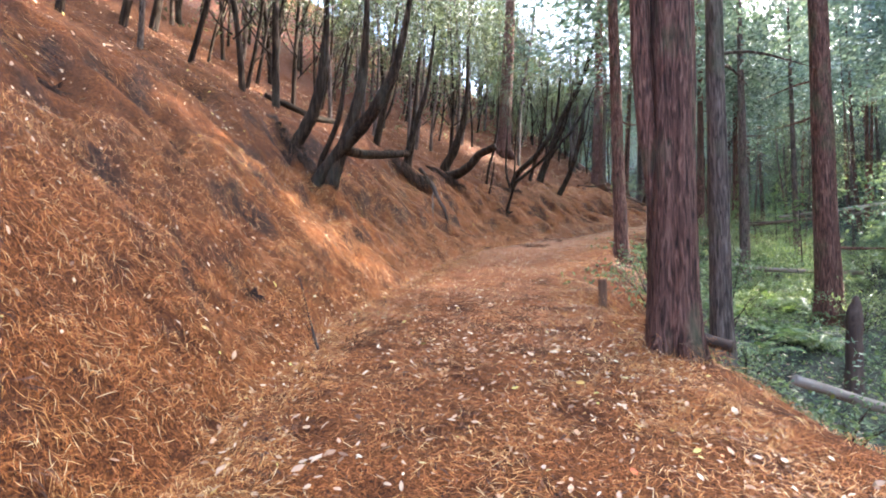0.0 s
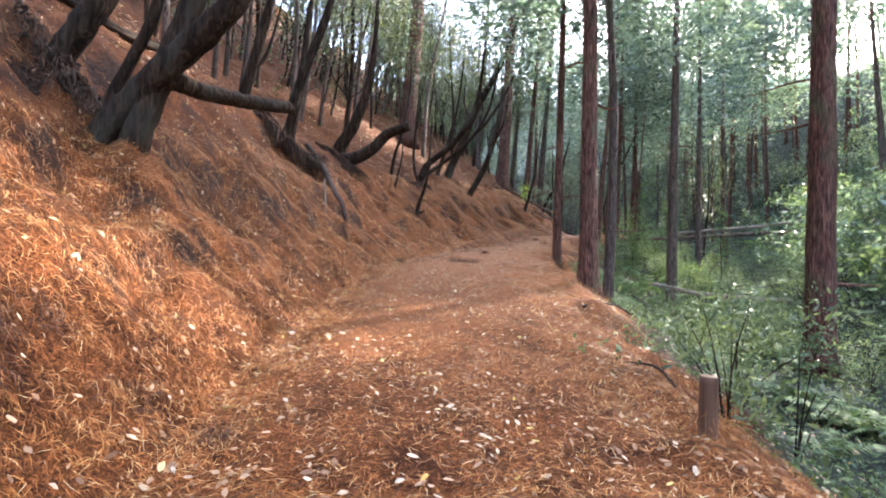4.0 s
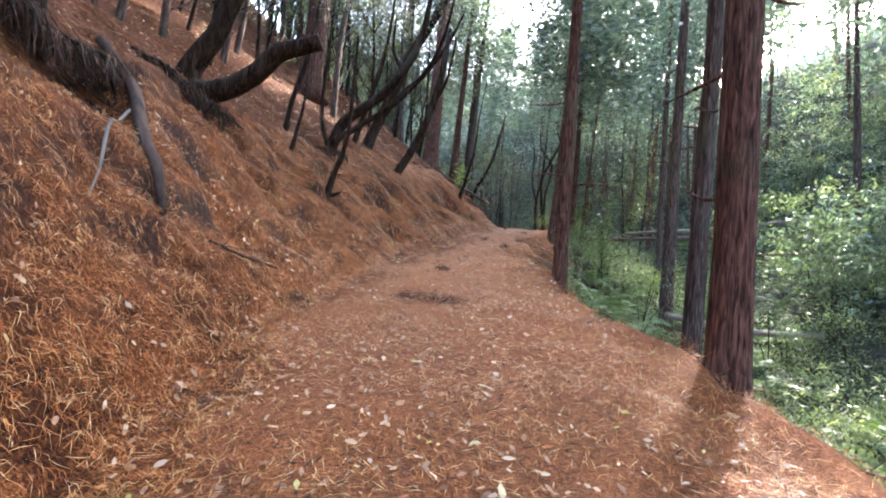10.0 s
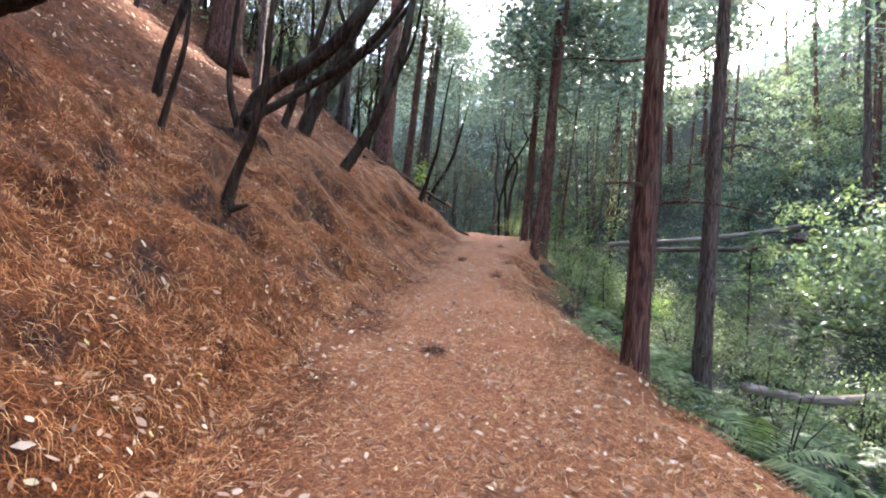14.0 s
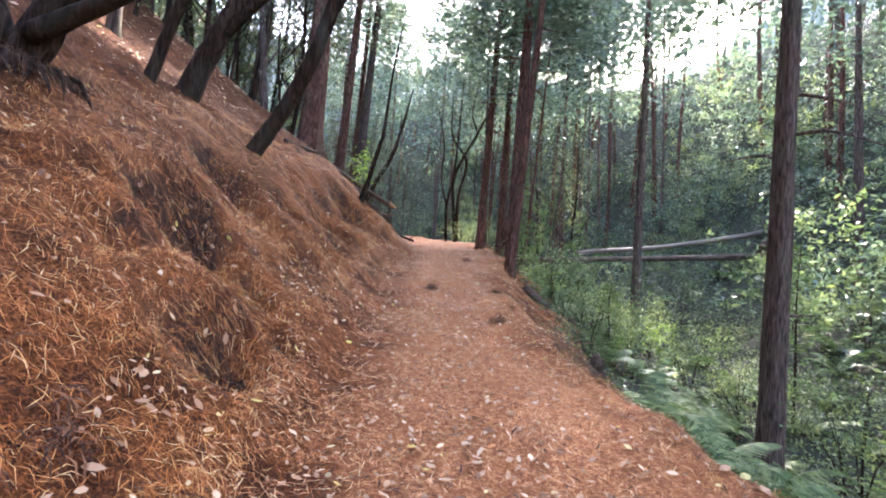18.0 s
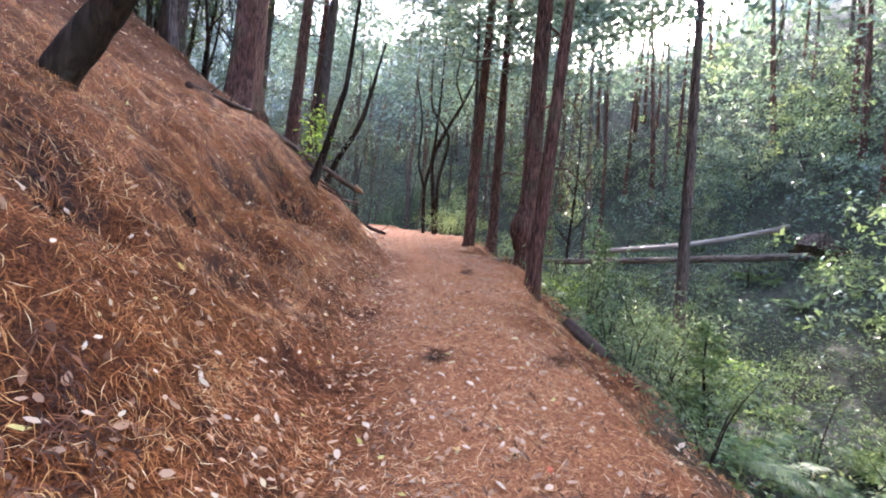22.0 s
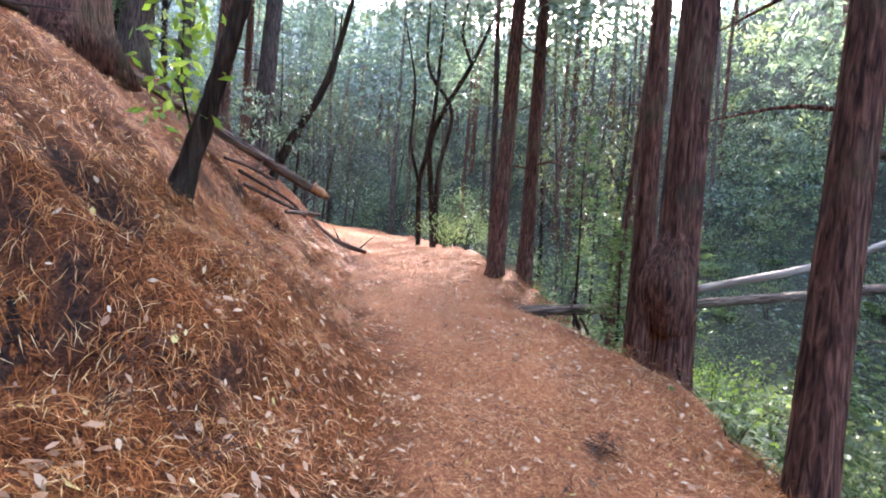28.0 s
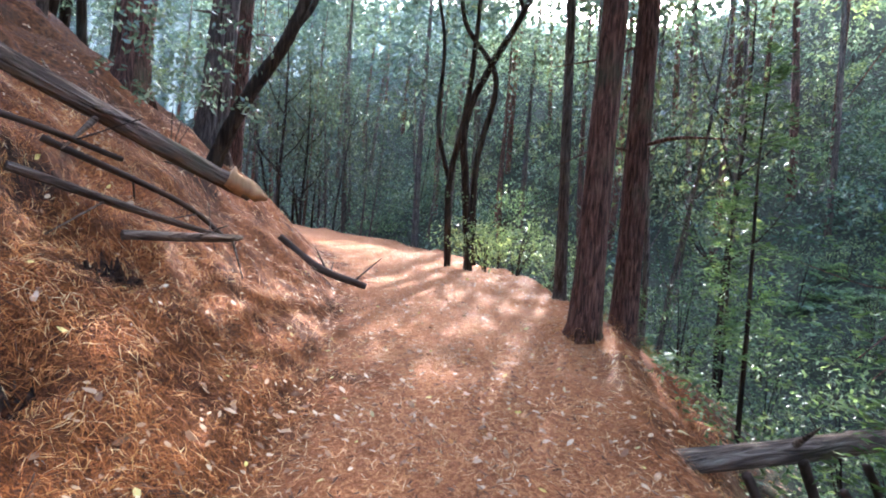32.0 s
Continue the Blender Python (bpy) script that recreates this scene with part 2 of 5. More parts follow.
def needle_material(name, stops, rough=0.55):
    m, n, l, b = material(name, rough)
    g = n.new("ShaderNodeNewGeometry")
    l.new(ramp(n, l, g.outputs["Random Per Island"], stops), b.inputs["Base Color"])
    b.inputs["Specular IOR Level"].default_value = 0.15
    return m


def leaf_material(name, stops, rough=0.4, through=0.35, spec=0.5):
    m, n, l, b = material(name, rough)
    g = n.new("ShaderNodeNewGeometry")
    c = ramp(n, l, g.outputs["Random Per Island"], stops)
    o = n.new("ShaderNodeObjectInfo")
    c = blend(n, l, 0.5, c, ramp(n, l, o.outputs["Random"], [(0.0, (0.62, 0.7, 0.6)), (1.0, (1.25, 1.2, 1.0))]), "MULTIPLY")
    l.new(c, b.inputs["Base Color"])
    b.inputs["Specular IOR Level"].default_value = spec
    t, x = n.new("ShaderNodeBsdfTranslucent"), n.new("ShaderNodeMixShader")
    l.new(blend(n, l, 1.0, c, (1.25, 1.35, 0.8), "MULTIPLY"), t.inputs[0])
    x.inputs[0].default_value = through
    l.new(b.outputs[0], x.inputs[1])
    l.new(t.outputs[0], x.inputs[2])
    l.new(x.outputs[0], n["Material Output"].inputs[0])
    return m


def bark_material(name, dark, mid, light, moss=(0.09, 0.10, 0.05), moss_at=0.62, furrow=26.0):
    m, n, l, b = material(name, 0.92)
    deep = grain(n, l, furrow, (1, 1, 0.11), 9, distort=0.9)
    c = ramp(n, l, deep, [(0.34, dark), (0.52, mid), (0.72, light)])
    o = n.new("ShaderNodeObjectInfo")
    c = blend(n, l, 0.6, c, ramp(n, l, o.outputs["Random"], [(0, (0.75, 0.75, 0.78)), (1, (1.2, 1.1, 1.05))]), "MULTIPLY")
    patch = ramp(n, l, grain(n, l, 2.2, (1, 1, 0.5), 6), [(moss_at - 0.08, (0, 0, 0)), (moss_at + 0.12, (0.7, 0.7, 0.7))])
    l.new(blend(n, l, patch, c, moss), b.inputs["Base Color"])
    relief(n, l, b, deep, 1.0, 0.05)
    return m


def wood_material(name, a, c, rough=0.85, ring=9.0):
    m, n, l, b = material(name, rough)
    g = grain(n, l, ring, (1, 1, 0.06), 8, distort=0.8)
    l.new(ramp(n, l, g, [(0.3, a), (0.7, c)]), b.inputs["Base Color"])
    relief(n, l, b, g, 0.6, 0.012)
    return m


LITTER = litter_material()
NEEDLE = needle_material("dry_pine_needles", [(0, (0.045, 0.013, 0.005)), (0.3, (0.25, 0.070, 0.015)), (0.65, (0.48, 0.165, 0.037)), (0.88, (0.62, 0.31, 0.10)), (1, (0.76, 0.53, 0.27))])
PATHNEEDLE = needle_material("trampled_pine_needles", [(0, (0.09, 0.032, 0.014)), (0.3, (0.36, 0.118, 0.038)), (0.7, (0.60, 0.25, 0.092)), (0.9, (0.72, 0.42, 0.19)), (1, (0.82, 0.60, 0.36))])
DRYLEAF = needle_material("dry_fallen_leaves", [(0, (0.14, 0.062, 0.030)), (0.4, (0.34, 0.18, 0.095)), (0.7, (0.44, 0.27, 0.16)), (0.92, (0.58, 0.43, 0.29)), (0.98, (0.48, 0.40, 0.09)), (1, (0.46, 0.10, 0.04))], 0.5)
REDBARK = bark_material("red_furrowed_bark", (0.022, 0.012, 0.009), (0.105, 0.050, 0.034), (0.23, 0.125, 0.088), furrow=36)
GREYBARK = bark_material("grey_brown_bark", (0.030, 0.022, 0.017), (0.10, 0.072, 0.055), (0.19, 0.15, 0.12), furrow=34)
DARKBARK = bark_material("dark_smooth_bark", (0.010, 0.006, 0.004), (0.030, 0.018, 0.010), (0.07, 0.047, 0.030), moss=(0.075, 0.07, 0.05), furrow=18)
DEADWOOD = wood_material("weathered_log_wood", (0.085, 0.062, 0.045), (0.30, 0.245, 0.19))
FADEDWOOD = bark_material("faded_brown_log_bark", (0.035, 0.024, 0.017), (0.12, 0.082, 0.058), (0.26, 0.20, 0.145), moss=(0.10, 0.10, 0.055), furrow=22)
RAWWOOD = wood_material("broken_orange_wood", (0.18, 0.085, 0.04), (0.44, 0.25, 0.12))
OLDWOOD = wood_material("dark_rotten_wood", (0.022, 0.014, 0.010), (0.095, 0.06, 0.042))
POSTWOOD = wood_material("weathered_brown_post_wood", (0.05, 0.024, 0.014), (0.19, 0.10, 0.058))
CUTWOOD = wood_material("sawn_end_grain", (0.25, 0.15, 0.08), (0.42, 0.28, 0.17), ring=22)
# earth of the bank hollows, its colour darkened to carry their shade
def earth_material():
    m, n, l, b = material("shaded_hollow_earth", 0.95)
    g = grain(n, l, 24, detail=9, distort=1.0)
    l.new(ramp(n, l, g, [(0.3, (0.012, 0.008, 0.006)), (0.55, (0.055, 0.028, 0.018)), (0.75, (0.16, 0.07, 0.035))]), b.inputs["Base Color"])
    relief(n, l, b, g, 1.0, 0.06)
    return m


HOLLOW_EARTH = earth_material()
ROOTS = needle_material("hanging_root_hair", [(0, (0.022, 0.013, 0.009)), (0.6, (0.075, 0.042, 0.026)), (1, (0.17, 0.10, 0.065))], 0.9)
# conifer and bay leaf colours are paled to stand in for valley haze
CONIFER = leaf_material("conifer_needles", [(0, (0.058, 0.080, 0.078)), (0.5, (0.105, 0.137, 0.128)), (1, (0.18, 0.21, 0.195))], 0.42, 0.5)
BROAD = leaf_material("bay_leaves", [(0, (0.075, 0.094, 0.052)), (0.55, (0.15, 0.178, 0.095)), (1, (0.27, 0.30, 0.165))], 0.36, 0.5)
OLIVE = leaf_material("olive_understorey_leaves", [(0, (0.040, 0.046, 0.026)), (0.55, (0.080, 0.090, 0.050)), (1, (0.17, 0.18, 0.10))], 0.42, 0.35)
SHRUB = leaf_material("glossy_shrub_leaves", [(0, (0.055, 0.078, 0.046)), (0.6, (0.105, 0.14, 0.08)), (1, (0.19, 0.23, 0.13))], 0.42, 0.4, 0.4)
BRIGHT = leaf_material("young_yellow_green_leaves", [(0, (0.12, 0.19, 0.03)), (0.6, (0.24, 0.34, 0.05)), (1, (0.40, 0.48, 0.10))], 0.4, 0.5)
# grey-green leaves, with a blue-grey lift that imitates haze on the far slope
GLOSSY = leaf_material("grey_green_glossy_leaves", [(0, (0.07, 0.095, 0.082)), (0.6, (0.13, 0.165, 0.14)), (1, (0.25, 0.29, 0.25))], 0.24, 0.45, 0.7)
# darker copy of the dry needles, carrying the upper slope's shade in its colour
SHADENEEDLE = needle_material("shaded_brown_needles", [(0, (0.03, 0.009, 0.004)), (0.4, (0.13, 0.038, 0.010)), (0.8, (0.27, 0.092, 0.024)), (1, (0.47, 0.25, 0.095))], 0.7)
DARKNEEDLE = needle_material("dark_brown_needles", [(0, (0.035, 0.016, 0.010)), (0.6, (0.11, 0.045, 0.022)), (1, (0.24, 0.10, 0.045))], 0.7)
FERN = leaf_material("fern_fronds", [(0, (0.055, 0.085, 0.036)), (0.6, (0.115, 0.165, 0.066)), (1, (0.19, 0.235, 0.10))], 0.6, 0.35, 0.25)

# ---- mesh helpers ----
def mesh_of(name, verts, faces, mats, smooth=False, index=None):
    """A mesh from numpy arrays: verts n x 3; faces n x 3 or n x 4."""
    me = bpy.data.meshes.new(name)
    verts, faces = np.asarray(verts, np.float32), np.asarray(faces, np.int32)
    k = faces.shape[1]
    me.vertices.add(len(verts))
    me.vertices.foreach_set("co", verts.ravel())
    me.loops.add(faces.size)
    me.loops.foreach_set("vertex_index", faces.ravel())
    me.polygons.add(len(faces))
    me.polygons.foreach_set("loop_start", np.arange(0, faces.size, k, dtype=np.int32))
    me.polygons.foreach_set("loop_total", np.full(len(faces), k, np.int32))
    me.polygons.foreach_set("use_smooth", np.full(len(faces), smooth))
    if index is not None:
        me.polygons.foreach_set("material_index", np.asarray(index, np.int32))
    for m in mats:
        me.materials.append(m)
    me.update(calc_edges=True)
    return me


def piece(name, me, parent=None, label=""):
    ob = new(name, me)
    if parent is not None:
        ob.parent = parent
    return tagged(ob, label)


def thing(name, place, label, category, group="", kind=""):
    ob = new(name)
    ob.empty_display_size = 0.1
    ob.matrix_basis = place if isinstance(place, Matrix) else Matrix.Translation(place)
    return tagged(ob, label, category, group, kind)


def curve_through(points, n):
    """n places along a smooth curve through the points (rows of any width)."""
    p = np.asarray(points, float)
    t = np.r_[0, np.cumsum(np.linalg.norm(np.diff(p[:, :3], axis=0), axis=1))]
    q = np.vstack([2 * p[0] - p[1], p, 2 * p[-1] - p[-2]])
    out = []
    for u in np.linspace(0, t[-1], n):
        i = min(max(int(np.searchsorted(t, u, "right")) - 1, 0), len(p) - 2)
        f = (u - t[i]) / max(t[i + 1] - t[i], 1e-9)
        a, b, c, d = q[i], q[i + 1], q[i + 2], q[i + 3]
        out.append(0.5 * (2 * b + (c - a) * f + (2 * a - 5 * b + 4 * c - d) * f**2 + (3 * b - a - 3 * c + d) * f**3))
    return np.array(out)


def tube(points, sides=10, rings=0, knobs=0.06, flutes=0.0, flare=0.0, seed=0, ends=True):
    """Verts and quads of a round, uneven, tapering limb through rows of x, y, z, radius."""
    rng = np.random.default_rng(seed)
    rings = rings or 3 * len(points)
    c = curve_through(points, rings)
    way = np.gradient(c[:, :3], axis=0)
    way /= np.linalg.norm(way, axis=1)[:, None] + 1e-12
    ref = np.array([1.0, 0, 0]) if abs(way[0, 0]) < 0.8 else np.array([0, 1.0, 0])
    u = np.cross(way, ref)
    u /= np.linalg.norm(u, axis=1)[:, None]
    v = np.cross(way, u)
    ang = np.linspace(0, 2 * math.pi, sides, endpoint=False)
    far = np.r_[0, np.cumsum(np.linalg.norm(np.diff(c[:, :3], axis=0), axis=1))]
    r = np.maximum(c[:, 3], 0.001)[:, None] * np.ones((1, sides))
    ph = rng.uniform(0, 6.28, 8)
    if flutes:
        r = r * (1 + flutes * np.sin(5 * ang + ph[0] + 0.15 * far[:, None]) + 0.6 * flutes * np.sin(9 * ang + ph[1] - 0.2 * far[:, None]))
    if flare:
        toe = np.exp(-far / (flare * 0.9 + 1e-9))[:, None]
        r = r * (1 + toe * (0.55 + 0.35 * np.sin(4 * ang + ph[2]) + 0.2 * np.sin(7 * ang + ph[3])))
    if knobs:
        r = r * (1 + knobs * rng.standard_normal(r.shape) * 0.5 + knobs * 0.8 * np.sin(far[:, None] * 2.1 + ph[4] + ang))
    verts = c[:, None, :3] + r[..., None] * (np.cos(ang)[None, :, None] * u[:, None] + np.sin(ang)[None, :, None] * v[:, None])
    verts = verts.reshape(-1, 3)
    i = np.arange(rings - 1)[:, None] * sides
    j = np.arange(sides)[None]
    k = (j + 1) % sides
    quads = np.stack([i + j, i + k, i + sides + k, i + sides + j], -1).reshape(-1, 4)
    if ends:
        n = len(verts)
        verts = np.vstack([verts, c[0, :3], c[-1, :3]])
        a = np.arange(sides)
        b = (a + 1) % sides
        caps = np.vstack([np.stack([b, a, np.full(sides, n)], -1), np.stack([a, b, np.full(sides, n + 1)], -1) + np.array([(rings - 1) * sides, (rings - 1) * sides, 0])])
        return verts, quads, caps
    return verts, quads, np.zeros((0, 3), int)


def merged(parts):
    """Verts and triangles of several tubes put together."""
    vs, fs, n = [], [], 0
    for v, q, t in parts:
        fs += [q[:, [0, 1, 2]] + n, q[:, [0, 2, 3]] + n, t + n]
        vs.append(v)
        n += len(v)
    return np.vstack(vs), np.vstack(fs)


def tube_mesh(name, points, mat, **how):
    v, f = merged([tube(points, **how)])
    return mesh_of(name, v, f, [mat], smooth=True)


def leaves(at, way, size, wide, rng, fold=0.25, droop=0.0):
    """Verts and triangles of one folded, pointed leaf of two halves at each place; way: its direction, n x 3."""
    n = len(at)
    way = way / (np.linalg.norm(way, axis=1)[:, None] + 1e-9)
    side = np.cross(way, rng.standard_normal((n, 3)))
    side /= np.linalg.norm(side, axis=1)[:, None] + 1e-9
    up = np.cross(side, way)
    size, wide = np.broadcast_to(size, n)[:, None], np.broadcast_to(wide, n)[:, None]
    mid = at + way * size * 0.5 + up * fold * wide
    tip = at + way * size - up * droop * size
    v = np.stack([at, mid + side * wide * 0.5 - up * fold * wide, tip, mid - side * wide * 0.5 - up * fold * wide], 1).reshape(-1, 3)
    i = np.arange(n)[:, None] * 4
    f = np.concatenate([i + [0, 1, 2], i + [0, 2, 3]], 1).reshape(-1, 3)
    return v, f


def joined(parts):
    vs, fs, n = [], [], 0
    for v, f in parts:
        vs.append(v)
        fs.append(f + n)
        n += len(v)
    return np.vstack(vs), np.vstack(fs)

# ---- the ground, one sheet out to the horizon ----
def spaced(lo, hi, step, reach):
    """Even steps between lo and hi, growing ones out to reach on both sides."""
    mid = np.arange(lo, hi, step)
    grow, out = step, []
    while sum(out) < reach:
        grow *= 1.18
        out.append(grow)
    far = np.cumsum(out)
    return np.r_[(lo - far)[::-1], mid, mid[-1] + far]


XS, YS = spaced(-7, 20, 0.115, 420), spaced(-1, 36, 0.115, 420)
GX, GY = np.meshgrid(XS, YS)
GZ = height(GX.ravel(), GY.ravel()).reshape(GX.shape)


def surface(x, y):
    """Height of the ground sheet at arrays of x and y."""
    x, y = np.asarray(x, float), np.asarray(y, float)
    i, j = np.searchsorted(XS, x).clip(1, len(XS) - 1) - 1, np.searchsorted(YS, y).clip(1, len(YS) - 1) - 1
    u, v = (x - XS[i]) / (XS[i + 1] - XS[i]), (y - YS[j]) / (YS[j + 1] - YS[j])
    return (GZ[j, i] * (1 - u) + GZ[j, i + 1] * u) * (1 - v) + (GZ[j + 1, i] * (1 - u) + GZ[j + 1, i + 1] * u) * v


def ground_z(x, y):
    return float(surface([x], [y])[0])


def build_ground():
    xs, ys, x, y, z = XS, YS, GX.ravel(), GY.ravel(), GZ.ravel()
    s, d, _ = trail_place(x, y)
    nx, ny = len(xs), len(ys)
    i = (np.arange(ny - 1)[:, None] * nx + np.arange(nx - 1)[None]).ravel()
    me = mesh_of("ground", np.stack([x, y, z], 1), np.stack([i, i + 1, i + 1 + nx, i + nx], 1), [LITTER], smooth=True)
    right = np.interp(s, SHAPE[:, 0], SHAPE[:, 2])
    green = np.clip((d - right - 0.5 + 0.9 * lumps(x, y, 1.1, 21)) / 1.1, 0, 1)
    at = me.attributes.new("undergrowth", "FLOAT", "POINT")
    at.data.foreach_set("value", green.astype(np.float32))
    left = np.interp(s, SHAPE[:, 0], SHAPE[:, 1])
    tread = np.clip((d + left - 0.15 + 0.3 * lumps(x, y, 0.7, 23)) / 0.5, 0, 1) * np.clip((right - d + 0.3 + 0.4 * lumps(x, y, 0.8, 24)) / 0.7, 0, 1)
    tread = tread * np.clip((s - 15) / 10, 0, 1)
    at = me.attributes.new("tread", "FLOAT", "POINT")
    at.data.foreach_set("value", tread.astype(np.float32))
    # shade of the higher slope painted in as darker brown litter, with ragged edges
    slope_shade = 0.95 * np.clip((-d - left - 1.7 + 1.3 * lumps(x, y, 1.4, 25) + 0.6 * lumps(x, y, 0.4, 26)) / 1.8, 0, 1)
    at = me.attributes.new("slope_shade", "FLOAT", "POINT")
    at.data.foreach_set("value", slope_shade.astype(np.float32))
    # undercut shade painted as dark soil on the steep faces of the little scarps
    gx, gy = np.gradient(GZ, XS, axis=1).ravel(), np.gradient(GZ, YS, axis=0).ravel()
    bare = np.clip((np.hypot(gx, gy) - 1.45 + 0.35 * lumps(x, y, 0.16, 27)) / 0.5, 0, 1) * (np.abs(d) < 8)
    at = me.attributes.new("scarp_shade", "FLOAT", "POINT")
    at.data.foreach_set("value", bare.astype(np.float32))
    tagged(new("ground", me), "hillside covered in fallen brown pine needles with a level footpath", "ground", kind="structure")


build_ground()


def scatter(n, s0, s1, d0, d1, rng):
    """Random places in a stretch of the trail's own plan."""
    s, d = rng.uniform(s0, s1, n), rng.uniform(d0, d1, n)
    i = np.searchsorted(ALONG, s).clip(1, len(ALONG) - 1)
    x = np.interp(s, ALONG, LINE[:, 0]) + d * TANGENT[i, 1]
    y = np.interp(s, ALONG, LINE[:, 1]) - d * TANGENT[i, 0]
    return x, y, s, d


def slope_at(x, y, e=0.12):
    gx = (surface(x + e, y) - surface(x - e, y)) / (2 * e)
    gy = (surface(x, y + e) - surface(x, y - e)) / (2 * e)
    return gx, gy


def lie(x, y, ang, rise):
    """Directions that lie along the ground, lifted by rise."""
    gx, gy = slope_at(x, y)
    c, s = np.cos(ang), np.sin(ang)
    w = np.stack([c, s, c * gx + s * gy], 1)
    w /= np.linalg.norm(w, axis=1)[:, None]
    nrm = np.stack([-gx, -gy, np.ones_like(gx)], 1)
    nrm /= np.linalg.norm(nrm, axis=1)[:, None]
    return w + nrm * rise[:, None], nrm, gx, gy


def build_needles(n, s0, s1, d0, d1, size, wide, seed):
    rng = np.random.default_rng(seed)
    x, y, s, d = scatter(n, s0, s1, d0, d1, rng)
    # tufts: needles gather in drifts
    keep = rng.random(n) < 0.55 + 0.45 * lumps(x, y, 0.35, 31)
    x, y, d = x[keep], y[keep], d[keep]
    n = len(x)
    gx, gy = slope_at(x, y)
    steep = np.clip(np.hypot(gx, gy), 0, 1.2)
    downhill = np.arctan2(-gy, -gx)
    ang = np.where(rng.random(n) < 0.45 * steep, downhill + rng.normal(0, 0.8, n), rng.uniform(0, 6.28, n))
    rise = rng.normal(0.05, 0.10, n) + 0.10 * steep * rng.random(n)
    w, nrm, _, _ = lie(x, y, ang, rise)
    w /= np.linalg.norm(w, axis=1)[:, None]
    at = np.stack([x, y, surface(x, y)], 1) + nrm * rng.uniform(0.004, 0.03, n)[:, None]
    long = size * rng.uniform(0.6, 1.25, n)[:, None]
    side = np.cross(w, nrm)
    side /= np.linalg.norm(side, axis=1)[:, None]
    bend = nrm * rng.normal(0.0, 0.035, n)[:, None] + side * rng.normal(0, 0.05, n)[:, None]
    wd = wide * rng.uniform(0.7, 1.5, n)[:, None]
    a, b = at - w * long / 2, at + w * long / 2
    mid = at + bend * long
    v = np.stack([a, mid + side * wd, mid - side * wd, b], 1).reshape(-1, 3)
    i = np.arange(n)[:, None] * 4
    f = np.concatenate([i + [0, 2, 1], i + [1, 2, 3]], 1).reshape(-1, 3)
    return v, f


def straw_tufts(n, s0, s1, d0, d1, per, size, wide, seed):
    """Loose sheaves of needles that hang from the bank and stand off it."""
    rng = np.random.default_rng(seed)
    x, y, s, d = scatter(n, s0, s1, d0, d1, rng)
    gx, gy = slope_at(x, y)
    ang = np.arctan2(-gy, -gx) + rng.normal(0, 1.3, n)
    ang = np.repeat(ang, per) + rng.normal(0, 0.7, n * per)
    x, y = np.repeat(x, per) + rng.normal(0, 0.02, n * per), np.repeat(y, per) + rng.normal(0, 0.02, n * per)
    w, nrm, _, _ = lie(x, y, ang, rng.uniform(0.0, 0.42, n * per))
    w /= np.linalg.norm(w, axis=1)[:, None]
    long = size * rng.uniform(0.5, 1.2, n * per)[:, None]
    side = np.cross(w, nrm)
    a = np.stack([x, y, surface(x, y) + 0.01], 1)
    mid = a + w * long * 0.55 + nrm * 0.02
    tip = a + w * long + np.array([0, 0, -0.22]) * long
    wd = wide * rng.uniform(0.6, 1.4, n * per)[:, None]
    v = np.stack([a, mid + side * wd, mid - side * wd, tip], 1).reshape(-1, 3)
    i = np.arange(n * per)[:, None] * 4
    return v, np.concatenate([i + [0, 2, 1], i + [1, 2, 3]], 1).reshape(-1, 3)


def needle_litter():
    for k, (s0, s1, d0, d1, per, size, wide, mat, label) in enumerate([
            (8.5, 21, -1.2, 2.6, 2100, 0.115, 0.0016, NEEDLE, "trampled orange-brown pine needles on the footpath"),
            (21, 44, -0.8, 2.4, 2000, 0.10, 0.0016, PATHNEEDLE, "trampled pinkish-brown pine needles on the footpath"),
            (8.5, 44, -3.4, -0.6, 1750, 0.12, 0.0015, NEEDLE, "thick layer of dry orange-brown pine needles on the bank"),
            (8.5, 44, -4.8, -2.6, 900, 0.13, 0.0018, SHADENEEDLE, "brown pine needles darkened for shade below the trees on the bank"),
            (8.5, 44, -9, -4.6, 200, 0.17, 0.0033, SHADENEEDLE, "brown pine needles darkened for shade on the upper slope"),
            (8.5, 44, 1.9, 4.0, 500, 0.13, 0.0018, NEEDLE, "dry pine needles on the outer edge of the path"),
            (44, 54, -3.5, 3, 520, 0.13, 0.003, PATHNEEDLE, "dry pine needles at the bend of the path")]):
        v, f = build_needles(int(per * (s1 - s0) * (d1 - d0)), s0, s1, d0, d1, size, wide, 50 + k)
        tagged(new("pine_needles", mesh_of("pine_needles", v, f, [mat])), label, "pine needles", kind="stuff")
    v, f = joined([straw_tufts(11500, 8.5, 44, -3.4, -0.7, 9, 0.125, 0.0016, 91), straw_tufts(2600, 8.5, 44, 1.8, 3.6, 8, 0.14, 0.0019, 92)])
    tagged(new("needle_tufts", mesh_of("needle_tufts", v, f, [NEEDLE])), "loose tufts of long dry needles hanging on the bank", "pine needles", kind="stuff")


needle_litter()


